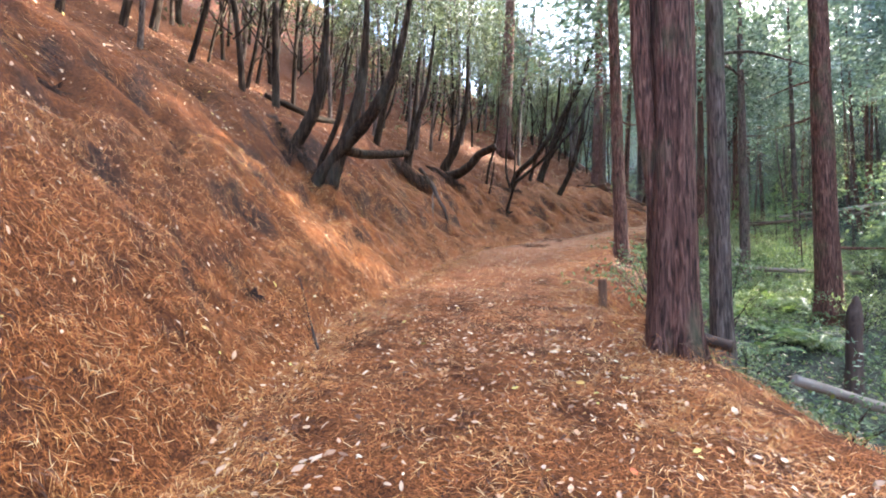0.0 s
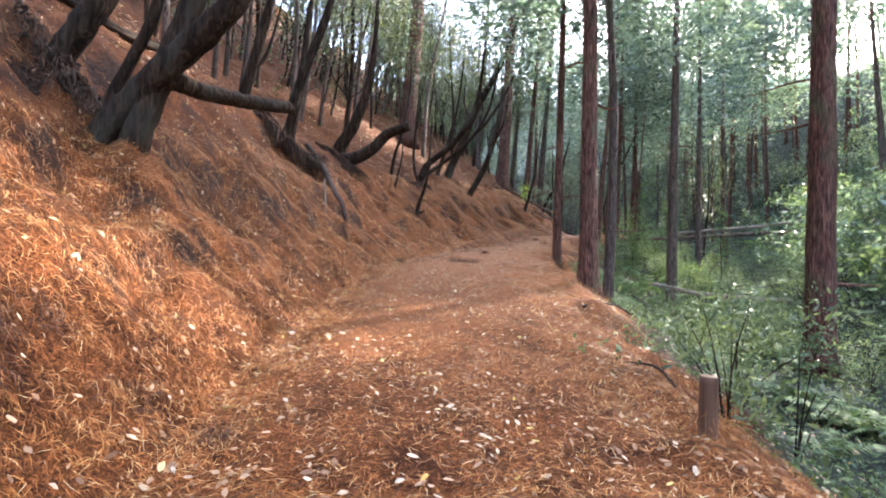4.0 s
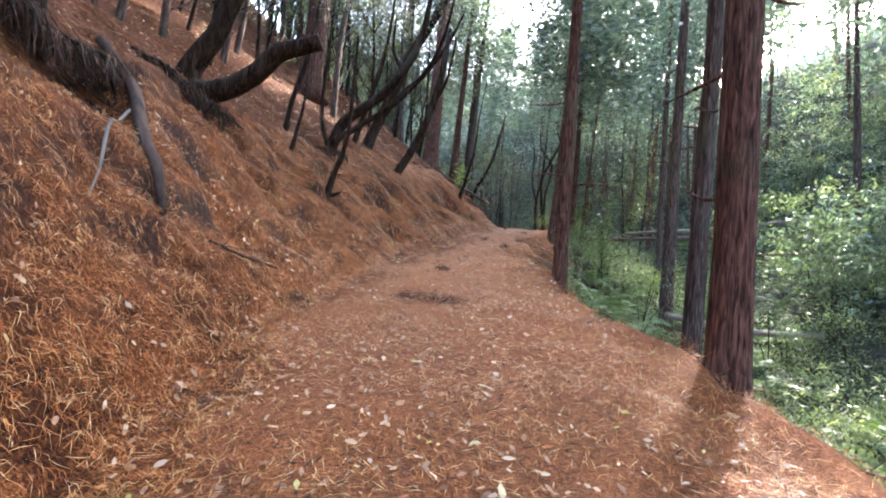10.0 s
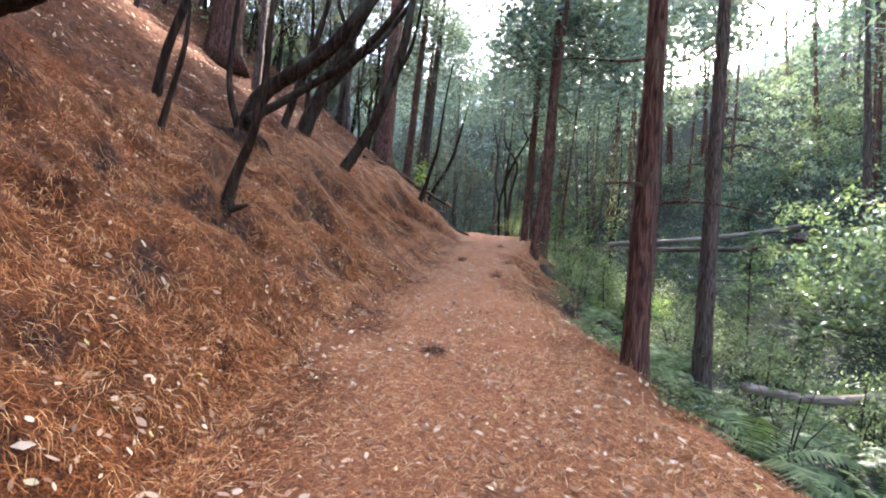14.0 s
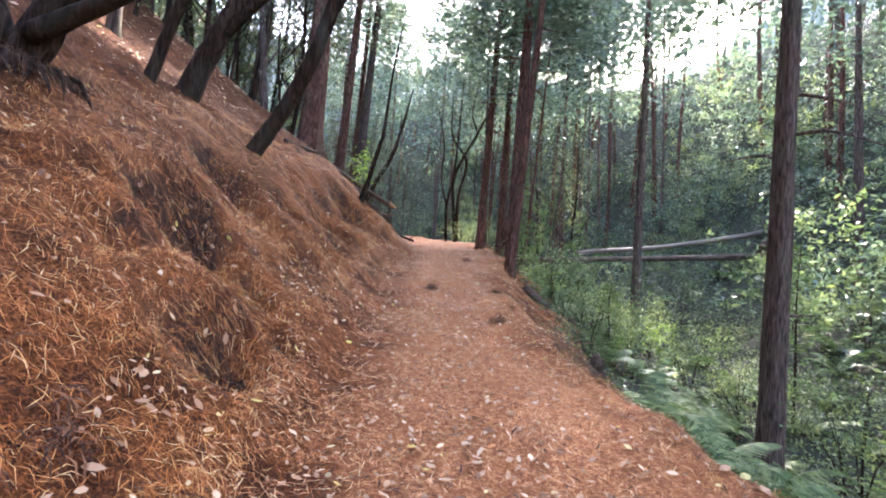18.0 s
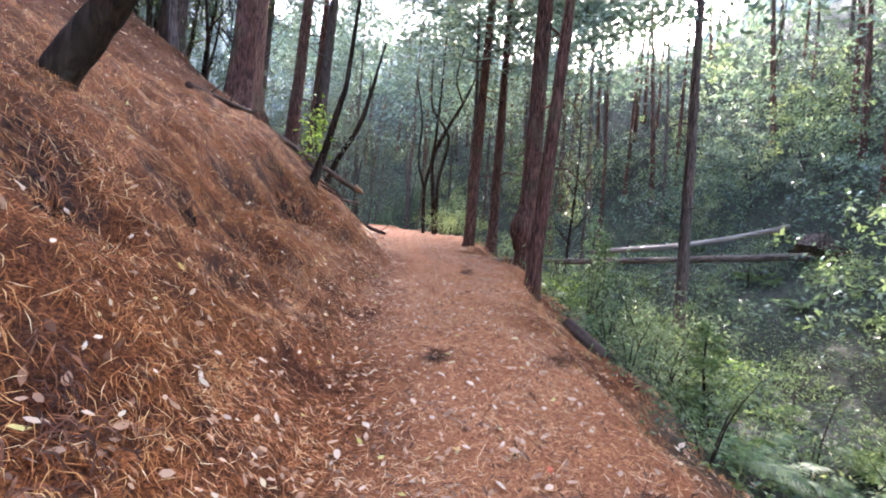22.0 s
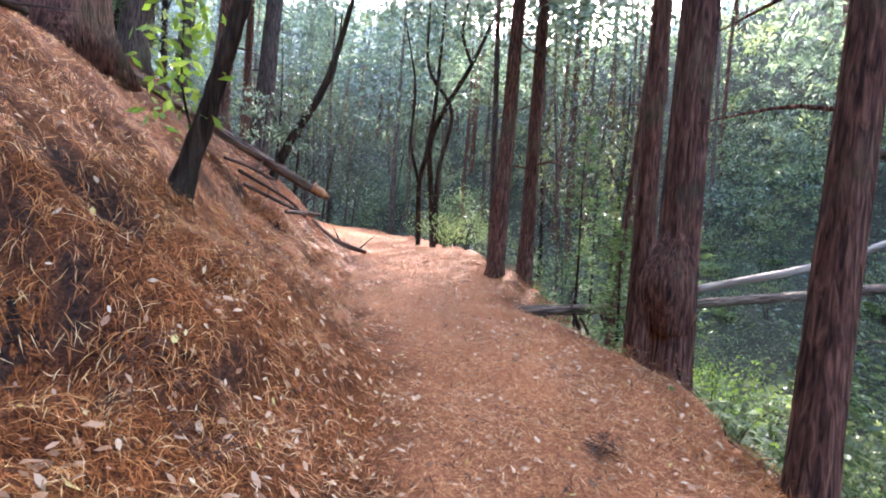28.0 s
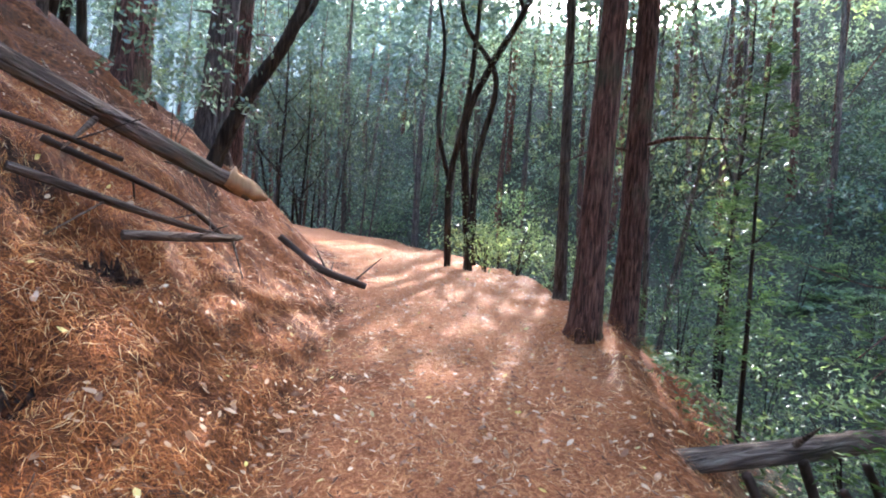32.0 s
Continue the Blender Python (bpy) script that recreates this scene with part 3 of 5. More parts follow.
def dark_litter():
    """Dark needles and root hair in random patches on the bank, and scattered on the path."""
    rng = np.random.default_rng(95)
    v, f = straw_tufts(15000, 8.5, 46, -5.2, -0.7, 7, 0.15, 0.0042, 95)
    at = v.reshape(-1, 7, 4, 3)[:, 0, 0]
    keep = (lumps(at[:, 0], at[:, 1], 0.5, 61) + 0.5 * lumps(at[:, 0], at[:, 1], 0.17, 62)) > 0.6 + rng.normal(0, 0.06, len(at))
    v = v.reshape(-1, 28, 3)[keep].reshape(-1, 3)
    i = np.arange(len(v) // 4)[:, None] * 4
    f = np.concatenate([i + [0, 2, 1], i + [1, 2, 3]], 1).reshape(-1, 3)
    v2, f2 = build_needles(20000, 8.5, 46, -0.9, 2.3, 0.09, 0.0055, 96)
    v, f = joined([(v, f), (v2, f2)])
    tagged(new("dark_litter", mesh_of("dark_litter", v, f, [DARKNEEDLE])), "dark needles and root hair in patches on the bank and path", "pine needles", kind="stuff")


dark_litter()


def fallen_leaves():
    rng = np.random.default_rng(77)
    parts = []
    for s0, s1, d0, d1, per, size in [(8.5, 52, -1.2, 2.6, 125, 0.05), (8.5, 46, -4.5, -1.0, 60, 0.05), (8.5, 46, -9, -4.5, 34, 0.075), (8.5, 46, 2.6, 6.5, 26, 0.065)]:
        n = int(per * (s1 - s0) * (d1 - d0))
        x, y, s, d = scatter(n, s0, s1, d0, d1, rng)
        keep = rng.random(n) < 0.6 + 0.5 * lumps(x, y, 0.9, 41)
        x, y = x[keep], y[keep]
        n = len(x)
        w, nrm, _, _ = lie(x, y, rng.uniform(0, 6.28, n), rng.normal(0.05, 0.22, n))
        w /= np.linalg.norm(w, axis=1)[:, None]
        side = np.cross(w, nrm) + nrm * rng.normal(0, 0.35, n)[:, None]
        side /= np.linalg.norm(side, axis=1)[:, None]
        up = np.cross(side, w)
        big = size * np.clip(rng.lognormal(0, 0.3, n), 0.5, 1.7)[:, None]
        wd, curl = big * rng.uniform(0.32, 0.5, n)[:, None], big * rng.normal(0.05, 0.10, n)[:, None]
        at = np.stack([x, y, surface(x, y)], 1) + nrm * rng.uniform(0.012, 0.035, n)[:, None]
        rows = [at - w * big * 0.5, at - w * big * 0.18 + side * wd * 0.5 + up * curl, at - w * big * 0.18 - side * wd * 0.5 + up * curl,
                at + w * big * 0.2 + side * wd * 0.45 + up * curl, at + w * big * 0.2 - side * wd * 0.45 + up * curl, at + w * big * 0.5 + up * curl * 1.2]
        v = np.stack(rows, 1).reshape(-1, 3)
        i = np.arange(n)[:, None] * 6
        f = np.concatenate([i + [0, 2, 1], i + [1, 2, 4], i + [1, 4, 3], i + [3, 4, 5]], 1).reshape(-1, 3)
        parts.append((v, f))
    v, f = joined(parts)
    tagged(new("fallen_leaves", mesh_of("fallen_leaves", v, f, [DRYLEAF])), "pale dry fallen leaves scattered over the needles", "fallen leaves", kind="stuff")


fallen_leaves()

# ---- trees ----
def conifer_crown(seed, tall=9.0, wide=2.6, sprays=400, leaf=0.36, k=8, slim=0.4):
    """A ragged crown, base at 0: limbs with flat sprays of short needles."""
    rng = np.random.default_rng(seed)
    h = tall * rng.random(sprays) ** 0.85
    a = rng.uniform(0, 6.28, sprays)
    reach = wide * (1 - 0.82 * h / tall) * rng.uniform(0.25, 1.0, sprays)
    gap = lumps(a * 2.0, h * 1.3, 1.0, seed) > -0.35
    h, a, reach = h[gap], a[gap], reach[gap]
    out = np.stack([np.cos(a), np.sin(a), np.full_like(a, -0.18)], 1)
    c = np.stack([np.cos(a) * reach, np.sin(a) * reach, h - 0.18 * reach], 1)
    n = len(c) * k
    at = np.repeat(c, k, 0) + rng.normal(0, 0.22, (n, 3)) * [1, 1, 0.4]
    way = np.repeat(out, k, 0) + rng.normal(0, 0.75, (n, 3))
    return leaves(at, way, leaf * rng.uniform(0.5, 1.3, n), leaf * slim, rng, 0.1)


def broad_crown(seed, radius=2.2, tall=2.6, clumps=60, per=26, leaf=0.11, flat=0.6):
    rng = np.random.default_rng(seed)
    c = rng.normal(0, 1, (clumps, 3))
    c /= np.linalg.norm(c, axis=1)[:, None]
    c *= rng.uniform(0.35, 1.0, clumps)[:, None] * [radius, radius, tall]
    n = clumps * per
    at = np.repeat(c, per, 0) + rng.normal(0, 0.24, (n, 3)) * [1, 1, flat]
    way = rng.normal(0, 1, (n, 3)) + [0, 0, -0.35]
    return leaves(at, way, leaf * rng.uniform(0.6, 1.3, n), leaf * 0.38, rng, 0.15)


CROWNS = [mesh_of("crown", *conifer_crown(100 + k, 9 + 1.5 * (k % 3), 2.3 + 0.3 * (k % 4), 470, 0.31, 5, 0.36), [CONIFER]) for k in range(6)]
FAR_CROWNS = [mesh_of("crown", *conifer_crown(130 + k, 10, 2.5 + 0.3 * k, 640, 0.36, 4, 0.3), [CONIFER]) for k in range(4)]
FINE_CROWNS = [mesh_of("crown", *conifer_crown(150 + k, 10, 2.4, 800, 0.2), [CONIFER]) for k in range(3)]
TUFTS = [mesh_of("crown", *broad_crown(200 + k, clumps=50, per=13, leaf=0.17), [OLIVE]) for k in range(5)]


def limbs_of(seed, r, lo, hi, count, reach):
    rng = np.random.default_rng(seed)
    parts = []
    for _ in range(count):
        h, a, q = rng.uniform(lo, hi), rng.uniform(0, 6.28), reach * rng.uniform(0.4, 1.0)
        c, s = math.cos(a), math.sin(a)
        rr = r * rng.uniform(0.1, 0.2)
        parts.append([(0, 0, h, rr), (c * q * 0.4, s * q * 0.4, h + rng.normal(0.0, 0.08), rr * 0.75), (c * q, s * q, h - 0.12 * q + rng.normal(0, 0.12), 0.004)])
    return parts


def tall_tree(name, x, y, dia, lean, high, bark, label, group="", seed=0, bend=0.0, crown=True, crown_at=0.42, dead=5, sides=16, sink=0.12, flutes=0.05):
    rng = np.random.default_rng(seed + 900)
    z = ground_z(x, y)
    root = thing(name, (x, y, z), label, "tree", group)
    r = dia / 2
    hs = [-sink - 0.2, 0.0, 0.5, 1.5, 3.0, 5.0, 8.0, high * 0.7, high]
    pts = [(lean[0] * h + bend * math.sin(h * 0.5 + seed), lean[1] * h + bend * math.cos(h * 0.43 + seed) - bend, h, r * max(0.04, (1.0 - 0.9 * max(h, 0) / high))) for h in hs]
    v, f = merged([tube(pts, sides=sides, rings=40, knobs=0.035, flutes=flutes, flare=0.28 + dia * 0.25, seed=seed)])
    trunk = piece("trunk", mesh_of("trunk", v, f, [bark], smooth=True), root)
    if dead:
        for pts_l in limbs_of(seed + 3, r, 1.8, min(high * 0.5, 8), dead, 0.9 + 1.6 * dia):
            h = pts_l[0][2]
            off = (lean[0] * h, lean[1] * h, 0, 0)
            piece("dead_branch", tube_mesh("dead_branch", [tuple(p + o for p, o in zip(row, off)) for row in pts_l], bark, sides=5, rings=7, knobs=0.1, ends=False), trunk)
    if crown:
        # crown above the view, widened to throw more shade on the bank
        c = piece("crown", FINE_CROWNS[seed % len(FINE_CROWNS)], root)
        h = high * crown_at
        c.matrix_basis = Matrix.LocRotScale((lean[0] * h, lean[1] * h, h), Euler((lean[1] * -1, lean[0], rng.uniform(0, 6.28))), (1.45, 1.45, (high - h) / 10.0))
    return root


NEAR = "tall trees along the footpath"
first = tall_tree("tree", 2.36, 4.78, 0.46, (0.01, -0.01), 20, REDBARK, "big forked conifer with deeply furrowed red bark beside the path", NEAR, 1, dead=3, sides=26, flutes=0.09)
piece("second_trunk", tube_mesh("second_trunk", [(-0.05, 0.0, 0.9, 0.12), (-0.13, 0.03, 1.7, 0.115), (-0.22, 0.06, 2.6, 0.11), (-0.27, 0.07, 4.0, 0.10), (-0.3, 0.05, 8.0, 0.07), (-0.3, 0.0, 15.0, 0.02)], REDBARK, sides=16, rings=30, knobs=0.03, flutes=0.08, seed=15), first)
tall_tree("tree", 3.95, 6.6, 0.30, (-0.02, -0.03), 18, GREYBARK, "slim straight conifer with grey-brown bark", NEAR, 2)
tall_tree("tree", 9.4, 11.35, 0.55, (-0.02, -0.02), 22, REDBARK, "stout straight conifer with red-brown bark below the path", NEAR, 3, dead=3, sides=20)
tall_tree("tree", 6.17, 16.24, 0.25, (0.0, 0.0), 16, REDBARK, "slim straight conifer at the outer edge of the path", NEAR, 4)
tall_tree("tree", 4.75, 12.35, 0.36, (-0.02, 0.0), 19, REDBARK, "straight conifer with reddish bark at the edge of the path", NEAR, 5, sides=20)
tall_tree("tree", 6.1, 13.6, 0.24, (-0.03, 0.02), 17, GREYBARK, "slim slightly curved conifer below the path", NEAR, 6, bend=0.12)
tall_tree("tree", 12.0, 18.4, 0.38, (0.0, 0.0), 20, GREYBARK, "straight conifer standing beside the creek", NEAR, 7, sides=20)
tall_tree("tree", 17.7, 23.15, 0.30, (0.0, 0.01), 19, GREYBARK, "slim straight conifer standing in the creek valley", NEAR, 8)
tall_tree("tree", 12.65, 24.18, 0.26, (0.06, -0.03), 17, REDBARK, "leaning conifer with a bare trunk at the edge of the path", NEAR, 9, sides=18)
burled = tall_tree("tree", 14.1, 25.32, 0.40, (0.02, 0.0), 20, REDBARK, "conifer with a swollen lower trunk and flaking red bark", NEAR, 10, dead=2, sides=22, flutes=0.08)
tall_tree("tree", 14.95, 25.9, 0.28, (0.02, 0.01), 18, REDBARK, "slim red-barked conifer close beside a thicker one", NEAR, 11)
piece("burl", tube_mesh("burl", [(-0.04, 0.02, 0.75, 0.19), (-0.06, 0.03, 1.0, 0.225), (-0.09, 0.05, 1.22, 0.235), (-0.05, 0.02, 1.45, 0.2), (0.02, 0.0, 1.75, 0.15)], REDBARK, sides=22, rings=18, knobs=0.03, flutes=0.05, seed=5), burled, "swollen burl on the lower trunk")
tall_tree("tree", 17.5, 29.7, 0.36, (0.04, 0.0), 20, REDBARK, "dark straight conifer at the bend of the path", NEAR, 12, sides=18)
tall_tree("tree", 18.85, 29.75, 0.36, (0.02, 0.01), 20, REDBARK, "dark straight conifer at the bend of the path", NEAR, 13, sides=18)
tall_tree("tree", 3.65, 27.8, 0.85, (0.05, -0.03), 24, REDBARK, "broad old conifer on the slope above the path", NEAR, 14, dead=2, sides=24)
tall_tree("tree", 10.3, 30.9, 0.72, (0.03, 0.0), 24, REDBARK, "massive old conifer with dark furrowed bark on the bank", NEAR, 15, dead=2, sides=28, flutes=0.09)

for k, (x, y, q, lean) in enumerate([(15.3, 35.9, 0.5, (0.05, -0.02)), (13.9, 35.2, 0.46, (0.06, 0.0)), (12.3, 35.6, 0.5, (0.04, 0.0)), (16.9, 39.0, 0.42, (0.03, -0.02)), (14.6, 39.5, 0.45, (0.05, 0.0)), (17.9, 42.0, 0.4, (0.0, 0.0)), (10.0, 35.0, 0.5, (0.04, 0.0))]):
    tall_tree("tree", x, y, q, lean, 18, (GREYBARK, REDBARK)[k % 2], "dark conifer trunk in the shaded wood above the path", "dark conifers above the path", 30 + k, dead=4, sides=14)
tall_tree("tree", 23.0, 18.4, 0.3, (-0.06, 0.03), 17, GREYBARK, "leaning conifer with long bare side branches on the far bank", NEAR, 41, dead=9)
tall_tree("tree", 19.4, 31.1, 0.2, (-0.04, 0.02), 15, GREYBARK, "thin pale leaning trunk at the bend of the path", NEAR, 42, dead=2)


# ---- leaning dark hardwoods on the bank ----
def hardwood(x, y, stems, label, seed, crown_at=None, name="leaning_tree", group="leaning trees on the bank", z=None):
    """stems: each a list of rows dx, dy, dz, radius from the base."""
    root = thing(name, (x, y, float(height([x], [y], False)[0]) if z is None else z), label, "tree", group)
    for k, st in enumerate(stems):
        piece("trunk" if k == 0 else "limb", tube_mesh("limb", st, DARKBARK, sides=10, rings=8 * len(st), knobs=0.09, flare=0.1 if k == 0 else 0.0, seed=seed + k), root)
    for k, (cx, cy, cz, sc) in enumerate(crown_at or ()):
        c = piece("crown", TUFTS[(seed + k) % len(TUFTS)], root)
        c.matrix_basis = Matrix.LocRotScale((cx, cy, cz), Euler((0, 0, seed + k)), (sc, sc, sc * 0.8))
    return root


hardwood(6.2, 24.65, [[(-0.06, 0.06, -0.25, 0.15), (0.0, 0.0, 0.0, 0.145), (0.27, -0.27, 0.6, 0.13), (0.54, -0.54, 1.29, 0.125), (0.74, -0.75, 2.05, 0.12), (0.95, -0.95, 3.2, 0.11), (1.1, -1.1, 4.8, 0.06)],
                      [(0.8, -0.8, 2.3, 0.06), (1.2, -0.9, 3.2, 0.045), (1.4, -1.0, 4.6, 0.02)]], "dark leaning hardwood with a curved bare trunk on the bank", 1, [(1.1, -1.0, 5.2, 0.7), (0.4, -0.2, 5.6, 0.7)])
hardwood(5.35, 25.55, [[(-0.1, 0.08, -0.3, 0.22), (0.0, 0.0, 0.0, 0.2), (0.51, -0.35, 1.44, 0.165), (1.06, -0.73, 3.1, 0.17), (1.53, -1.04, 4.1, 0.15), (2.22, -1.51, 5.8, 0.11), (2.64, -1.8, 7.4, 0.06)],
                       [(0.4, -0.28, 1.03, 0.1), (1.01, -0.68, 1.97, 0.085), (1.51, -1.01, 2.5, 0.075), (2.11, -1.42, 3.52, 0.06), (2.56, -1.73, 4.68, 0.03)],
                       [(0.9, -0.6, 2.6, 0.06), (0.7, -0.1, 3.6, 0.05), (0.8, 0.1, 5.0, 0.02)]], "dark leaning hardwood with a forked trunk on the bank", 2, [(2.4, -1.6, 7.2, 0.9), (2.2, -1.2, 5.0, 0.6), (0.8, 0.2, 5.6, 0.7)])
hardwood(2.72, 19.3, [[(-0.1, 0.08, -0.3, 0.09), (-0.04, 0.03, -0.08, 0.085), (0.04, -0.04, 0.34, 0.058), (0.15, -0.14, 0.73, 0.05), (0.21, -0.2, 1.12, 0.045), (0.24, -0.23, 1.47, 0.04), (0.25, -0.25, 1.85, 0.034), (0.3, -0.2, 3.2, 0.017)],
                      [(-0.03, 0.02, -0.09, 0.05), (0.07, -0.06, -0.06, 0.038), (0.17, -0.15, -0.02, 0.018)]], "thin crooked hardwood leaning out from the cut bank", 3, [(0.4, -0.2, 3.6, 0.45)])
hardwood(3.3, 21.95, [[(-0.15, 0.1, -0.3, 0.15), (0.05, 0.12, 0.2, 0.16), (0.3, 0.0, 0.8, 0.135), (1.2, -0.8, 1.65, 0.115), (1.8, -1.2, 3.0, 0.085), (2.0, -1.4, 5.0, 0.03)],
                      [(0.0, 0.0, 0.2, 0.09), (0.73, -0.6, 0.75, 0.07), (1.46, -1.2, 1.42, 0.06), (2.1, -1.7, 2.6, 0.045), (2.4, -2.0, 4.5, 0.015)],
                      [(-0.1, 0.1, 0.1, 0.06), (-0.25, 0.25, 0.9, 0.05), (-0.2, 0.3, 2.4, 0.035), (-0.1, 0.3, 4.2, 0.012)]],
         "dark many-limbed hardwood reaching out from a rooted clump on the bank", 13, [(2.2, -1.6, 5.0, 0.7), (-0.1, 0.3, 4.4, 0.6)])
hardwood(4.65, 24.7, [[(-0.05, 0.03, -0.2, 0.1), (0.0, 0.0, 0.0, 0.095), (0.2, -0.15, 0.8, 0.085), (0.45, -0.33, 1.8, 0.075), (0.75, -0.5, 3.4, 0.05), (0.9, -0.6, 5.4, 0.02)]], "slim dark hardwood standing beside a thicker leaning one", 14, [(0.9, -0.6, 5.4, 0.7)])
hardwood(1.95, 20.7, [[(-0.04, 0.03, -0.2, 0.07), (0.0, 0.0, 0.0, 0.065), (0.1, -0.06, 0.7, 0.055), (0.32, -0.2, 1.6, 0.05), (0.5, -0.3, 3.0, 0.03), (0.55, -0.3, 4.6, 0.01)]], "slim dark hardwood leaning from the bank", 15, [(0.55, -0.3, 4.6, 0.5)])
hardwood(-2.8, 10.1, [[(-0.2, 0.1, -0.5, 0.16), (-0.04, 0.01, 0.02, 0.155), (0.33, -0.11, 0.53, 0.14), (0.84, -0.27, 1.11, 0.145), (1.21, -0.38, 1.5, 0.14), (1.47, -0.46, 1.85, 0.13), (1.85, -0.59, 2.61, 0.093), (2.2, -0.68, 4.4, 0.043)],
                      [(-0.85, 0.2, -0.3, 0.17), (-0.67, 0.16, 0.37, 0.15), (-0.56, 0.18, 0.92, 0.135), (-0.25, 0.13, 1.47, 0.14), (-0.05, 0.13, 1.89, 0.13), (0.13, 0.1, 2.84, 0.097), (0.2, 0.13, 4.6, 0.04)],
                      [(0.25, 0.1, -0.5, 0.17), (0.43, -0.1, 0.29, 0.15), (0.58, -0.08, 0.86, 0.135), (0.71, -0.03, 1.29, 0.13), (0.91, -0.01, 1.94, 0.12), (1.04, 0.03, 2.73, 0.1), (1.1, 0.09, 4.6, 0.048)],
                      [(0.1, -0.02, 0.4, 0.07), (0.14, -0.06, 0.65, 0.065), (0.31, -0.12, 1.0, 0.06), (0.58, -0.22, 1.69, 0.054), (0.75, -0.27, 3.2, 0.02)],
                      [(0.5, -0.2, 0.8, 0.12), (0.73, -0.1, 0.86, 0.115), (1.0, 0.2, 0.86, 0.105), (1.4, 0.8, 1.0, 0.095), (1.9, 1.6, 1.25, 0.085)],
                      [(1.9, 1.6, 1.25, 0.08), (2.1, 1.5, 1.9, 0.07), (2.4, 1.4, 2.9, 0.055), (2.6, 1.3, 4.4, 0.02)]],
         "cluster of dark mossy leaning trunks from one rooted stump", 4, [(2.0, -0.6, 5.0, 0.8), (0.3, 0.2, 5.2, 0.8), (1.2, 0.2, 5.2, 0.8), (2.5, 1.3, 5.0, 0.6)], z=3.15)
hardwood(0.14, 19.28, [[(-0.95, 0.5, -0.25, 0.19), (-0.47, 0.17, 0.0, 0.2), (0.35, -0.28, 0.05, 0.2), (0.93, -0.63, 0.33, 0.175), (1.29, -0.87, 0.72, 0.16), (1.6, -1.07, 0.85, 0.15), (1.93, -1.24, 0.98, 0.145)],
                       [(-0.05, 0.05, 0.15, 0.24), (-0.03, 0.01, 0.44, 0.21), (0.29, -0.16, 1.03, 0.18), (0.5, -0.27, 1.61, 0.155), (0.7, -0.37, 2.19, 0.14), (0.85, -0.46, 3.33, 0.1), (0.9, -0.49, 5.4, 0.045)]],
         "dark fallen hardwood trunk curling up to a broken end", 5, [(0.9, -0.4, 5.8, 0.8)], z=5.28)
hardwood(-1.22, 15.99, [[(-0.1, 0.1, -0.35, 0.24), (-0.06, 0.03, -0.02, 0.22), (-0.01, 0.0, 0.61, 0.15), (0.09, -0.06, 1.04, 0.135), (0.22, -0.14, 1.81, 0.105), (0.4, -0.2, 4.2, 0.049)]], "dark upright hardwood on an undercut root mass", 6, [(0.4, -0.2, 4.8, 0.8)], z=4.6)
hardwood(-2.49, 16.5, [[(-0.06, 0.02, -0.25, 0.16), (-0.03, 0.01, -0.01, 0.15), (0.28, -0.12, 1.18, 0.125), (0.67, -0.29, 3.01, 0.1), (0.9, -0.42, 5.4, 0.05)],
                       [(0.2, -0.1, 1.0, 0.05), (0.6, 0.1, 1.8, 0.04), (0.9, 0.3, 3.4, 0.015)]], "slim dark hardwood leaning from the slope", 7, [(0.9, -0.4, 5.6, 0.8), (0.9, 0.3, 3.9, 0.5)], z=5.5)
hardwood(2.02, 20.0, [[(-0.03, 0.02, -0.15, 0.045), (-0.01, 0.01, -0.04, 0.04), (0.07, -0.05, 0.38, 0.034), (0.17, -0.12, 0.96, 0.03), (0.2, -0.13, 1.6, 0.008)]], "thin bare dark sapling stem on the bank", 9)
sap = hardwood(10.6, 28.05, [[(-0.05, 0.05, -0.2, 0.1), (0.01, -0.01, 0.05, 0.09), (0.12, -0.12, 0.56, 0.072), (0.23, -0.21, 1.12, 0.066), (0.31, -0.29, 1.57, 0.058), (0.37, -0.34, 1.93, 0.05), (0.5, -0.4, 3.6, 0.03), (0.7, -0.5, 5.2, 0.012)]],
               "leaning young hardwood with fresh yellow-green leaves", 10, [(0.7, -0.4, 5.2, 0.6)])


def leafy_sprig(parent, at, radius, count, leaf, mat, seed, flat=1.4):
    rng = np.random.default_rng(seed)
    p = np.array(at) + rng.normal(0, radius, (count, 3)) * [1, 1, flat]
    v, f = leaves(p, rng.normal(0, 1, (count, 3)) + [0, 0, -0.5], leaf * rng.uniform(0.7, 1.3, count), leaf * 0.4, rng, 0.15)
    return piece("leaves", mesh_of("leaves", v, f, [mat]), parent, "fresh yellow-green leaves")


leafy_sprig(sap, (-0.05, 0.0, 0.72), 0.13, 90, 0.12, BRIGHT, 5, 1.7)
leafy_sprig(sap, (-0.06, -0.04, 1.12), 0.14, 80, 0.12, BRIGHT, 6, 1.4)
piece("twig", tube_mesh("twig", [(0.06, -0.06, 0.25, 0.012), (-0.04, -0.01, 0.7, 0.009), (-0.06, -0.04, 1.3, 0.003)], DARKBARK, sides=5, rings=8), sap)
hardwood(14.6, 33.9, [[(-0.1, 0.05, -0.3, 0.12), (0.0, 0.0, 0.0, 0.11), (0.3, -0.2, 0.9, 0.1), (0.8, -0.5, 2.0, 0.085), (1.1, -0.7, 3.2, 0.07), (1.5, -0.9, 5.2, 0.03)], [(0.8, -0.5, 2.0, 0.05), (1.3, -0.3, 2.8, 0.04), (1.5, -0.2, 4.2, 0.015)]],
         "dark hardwood leaning over the bend of the path", 12, [(1.5, -0.8, 5.4, 0.7)])
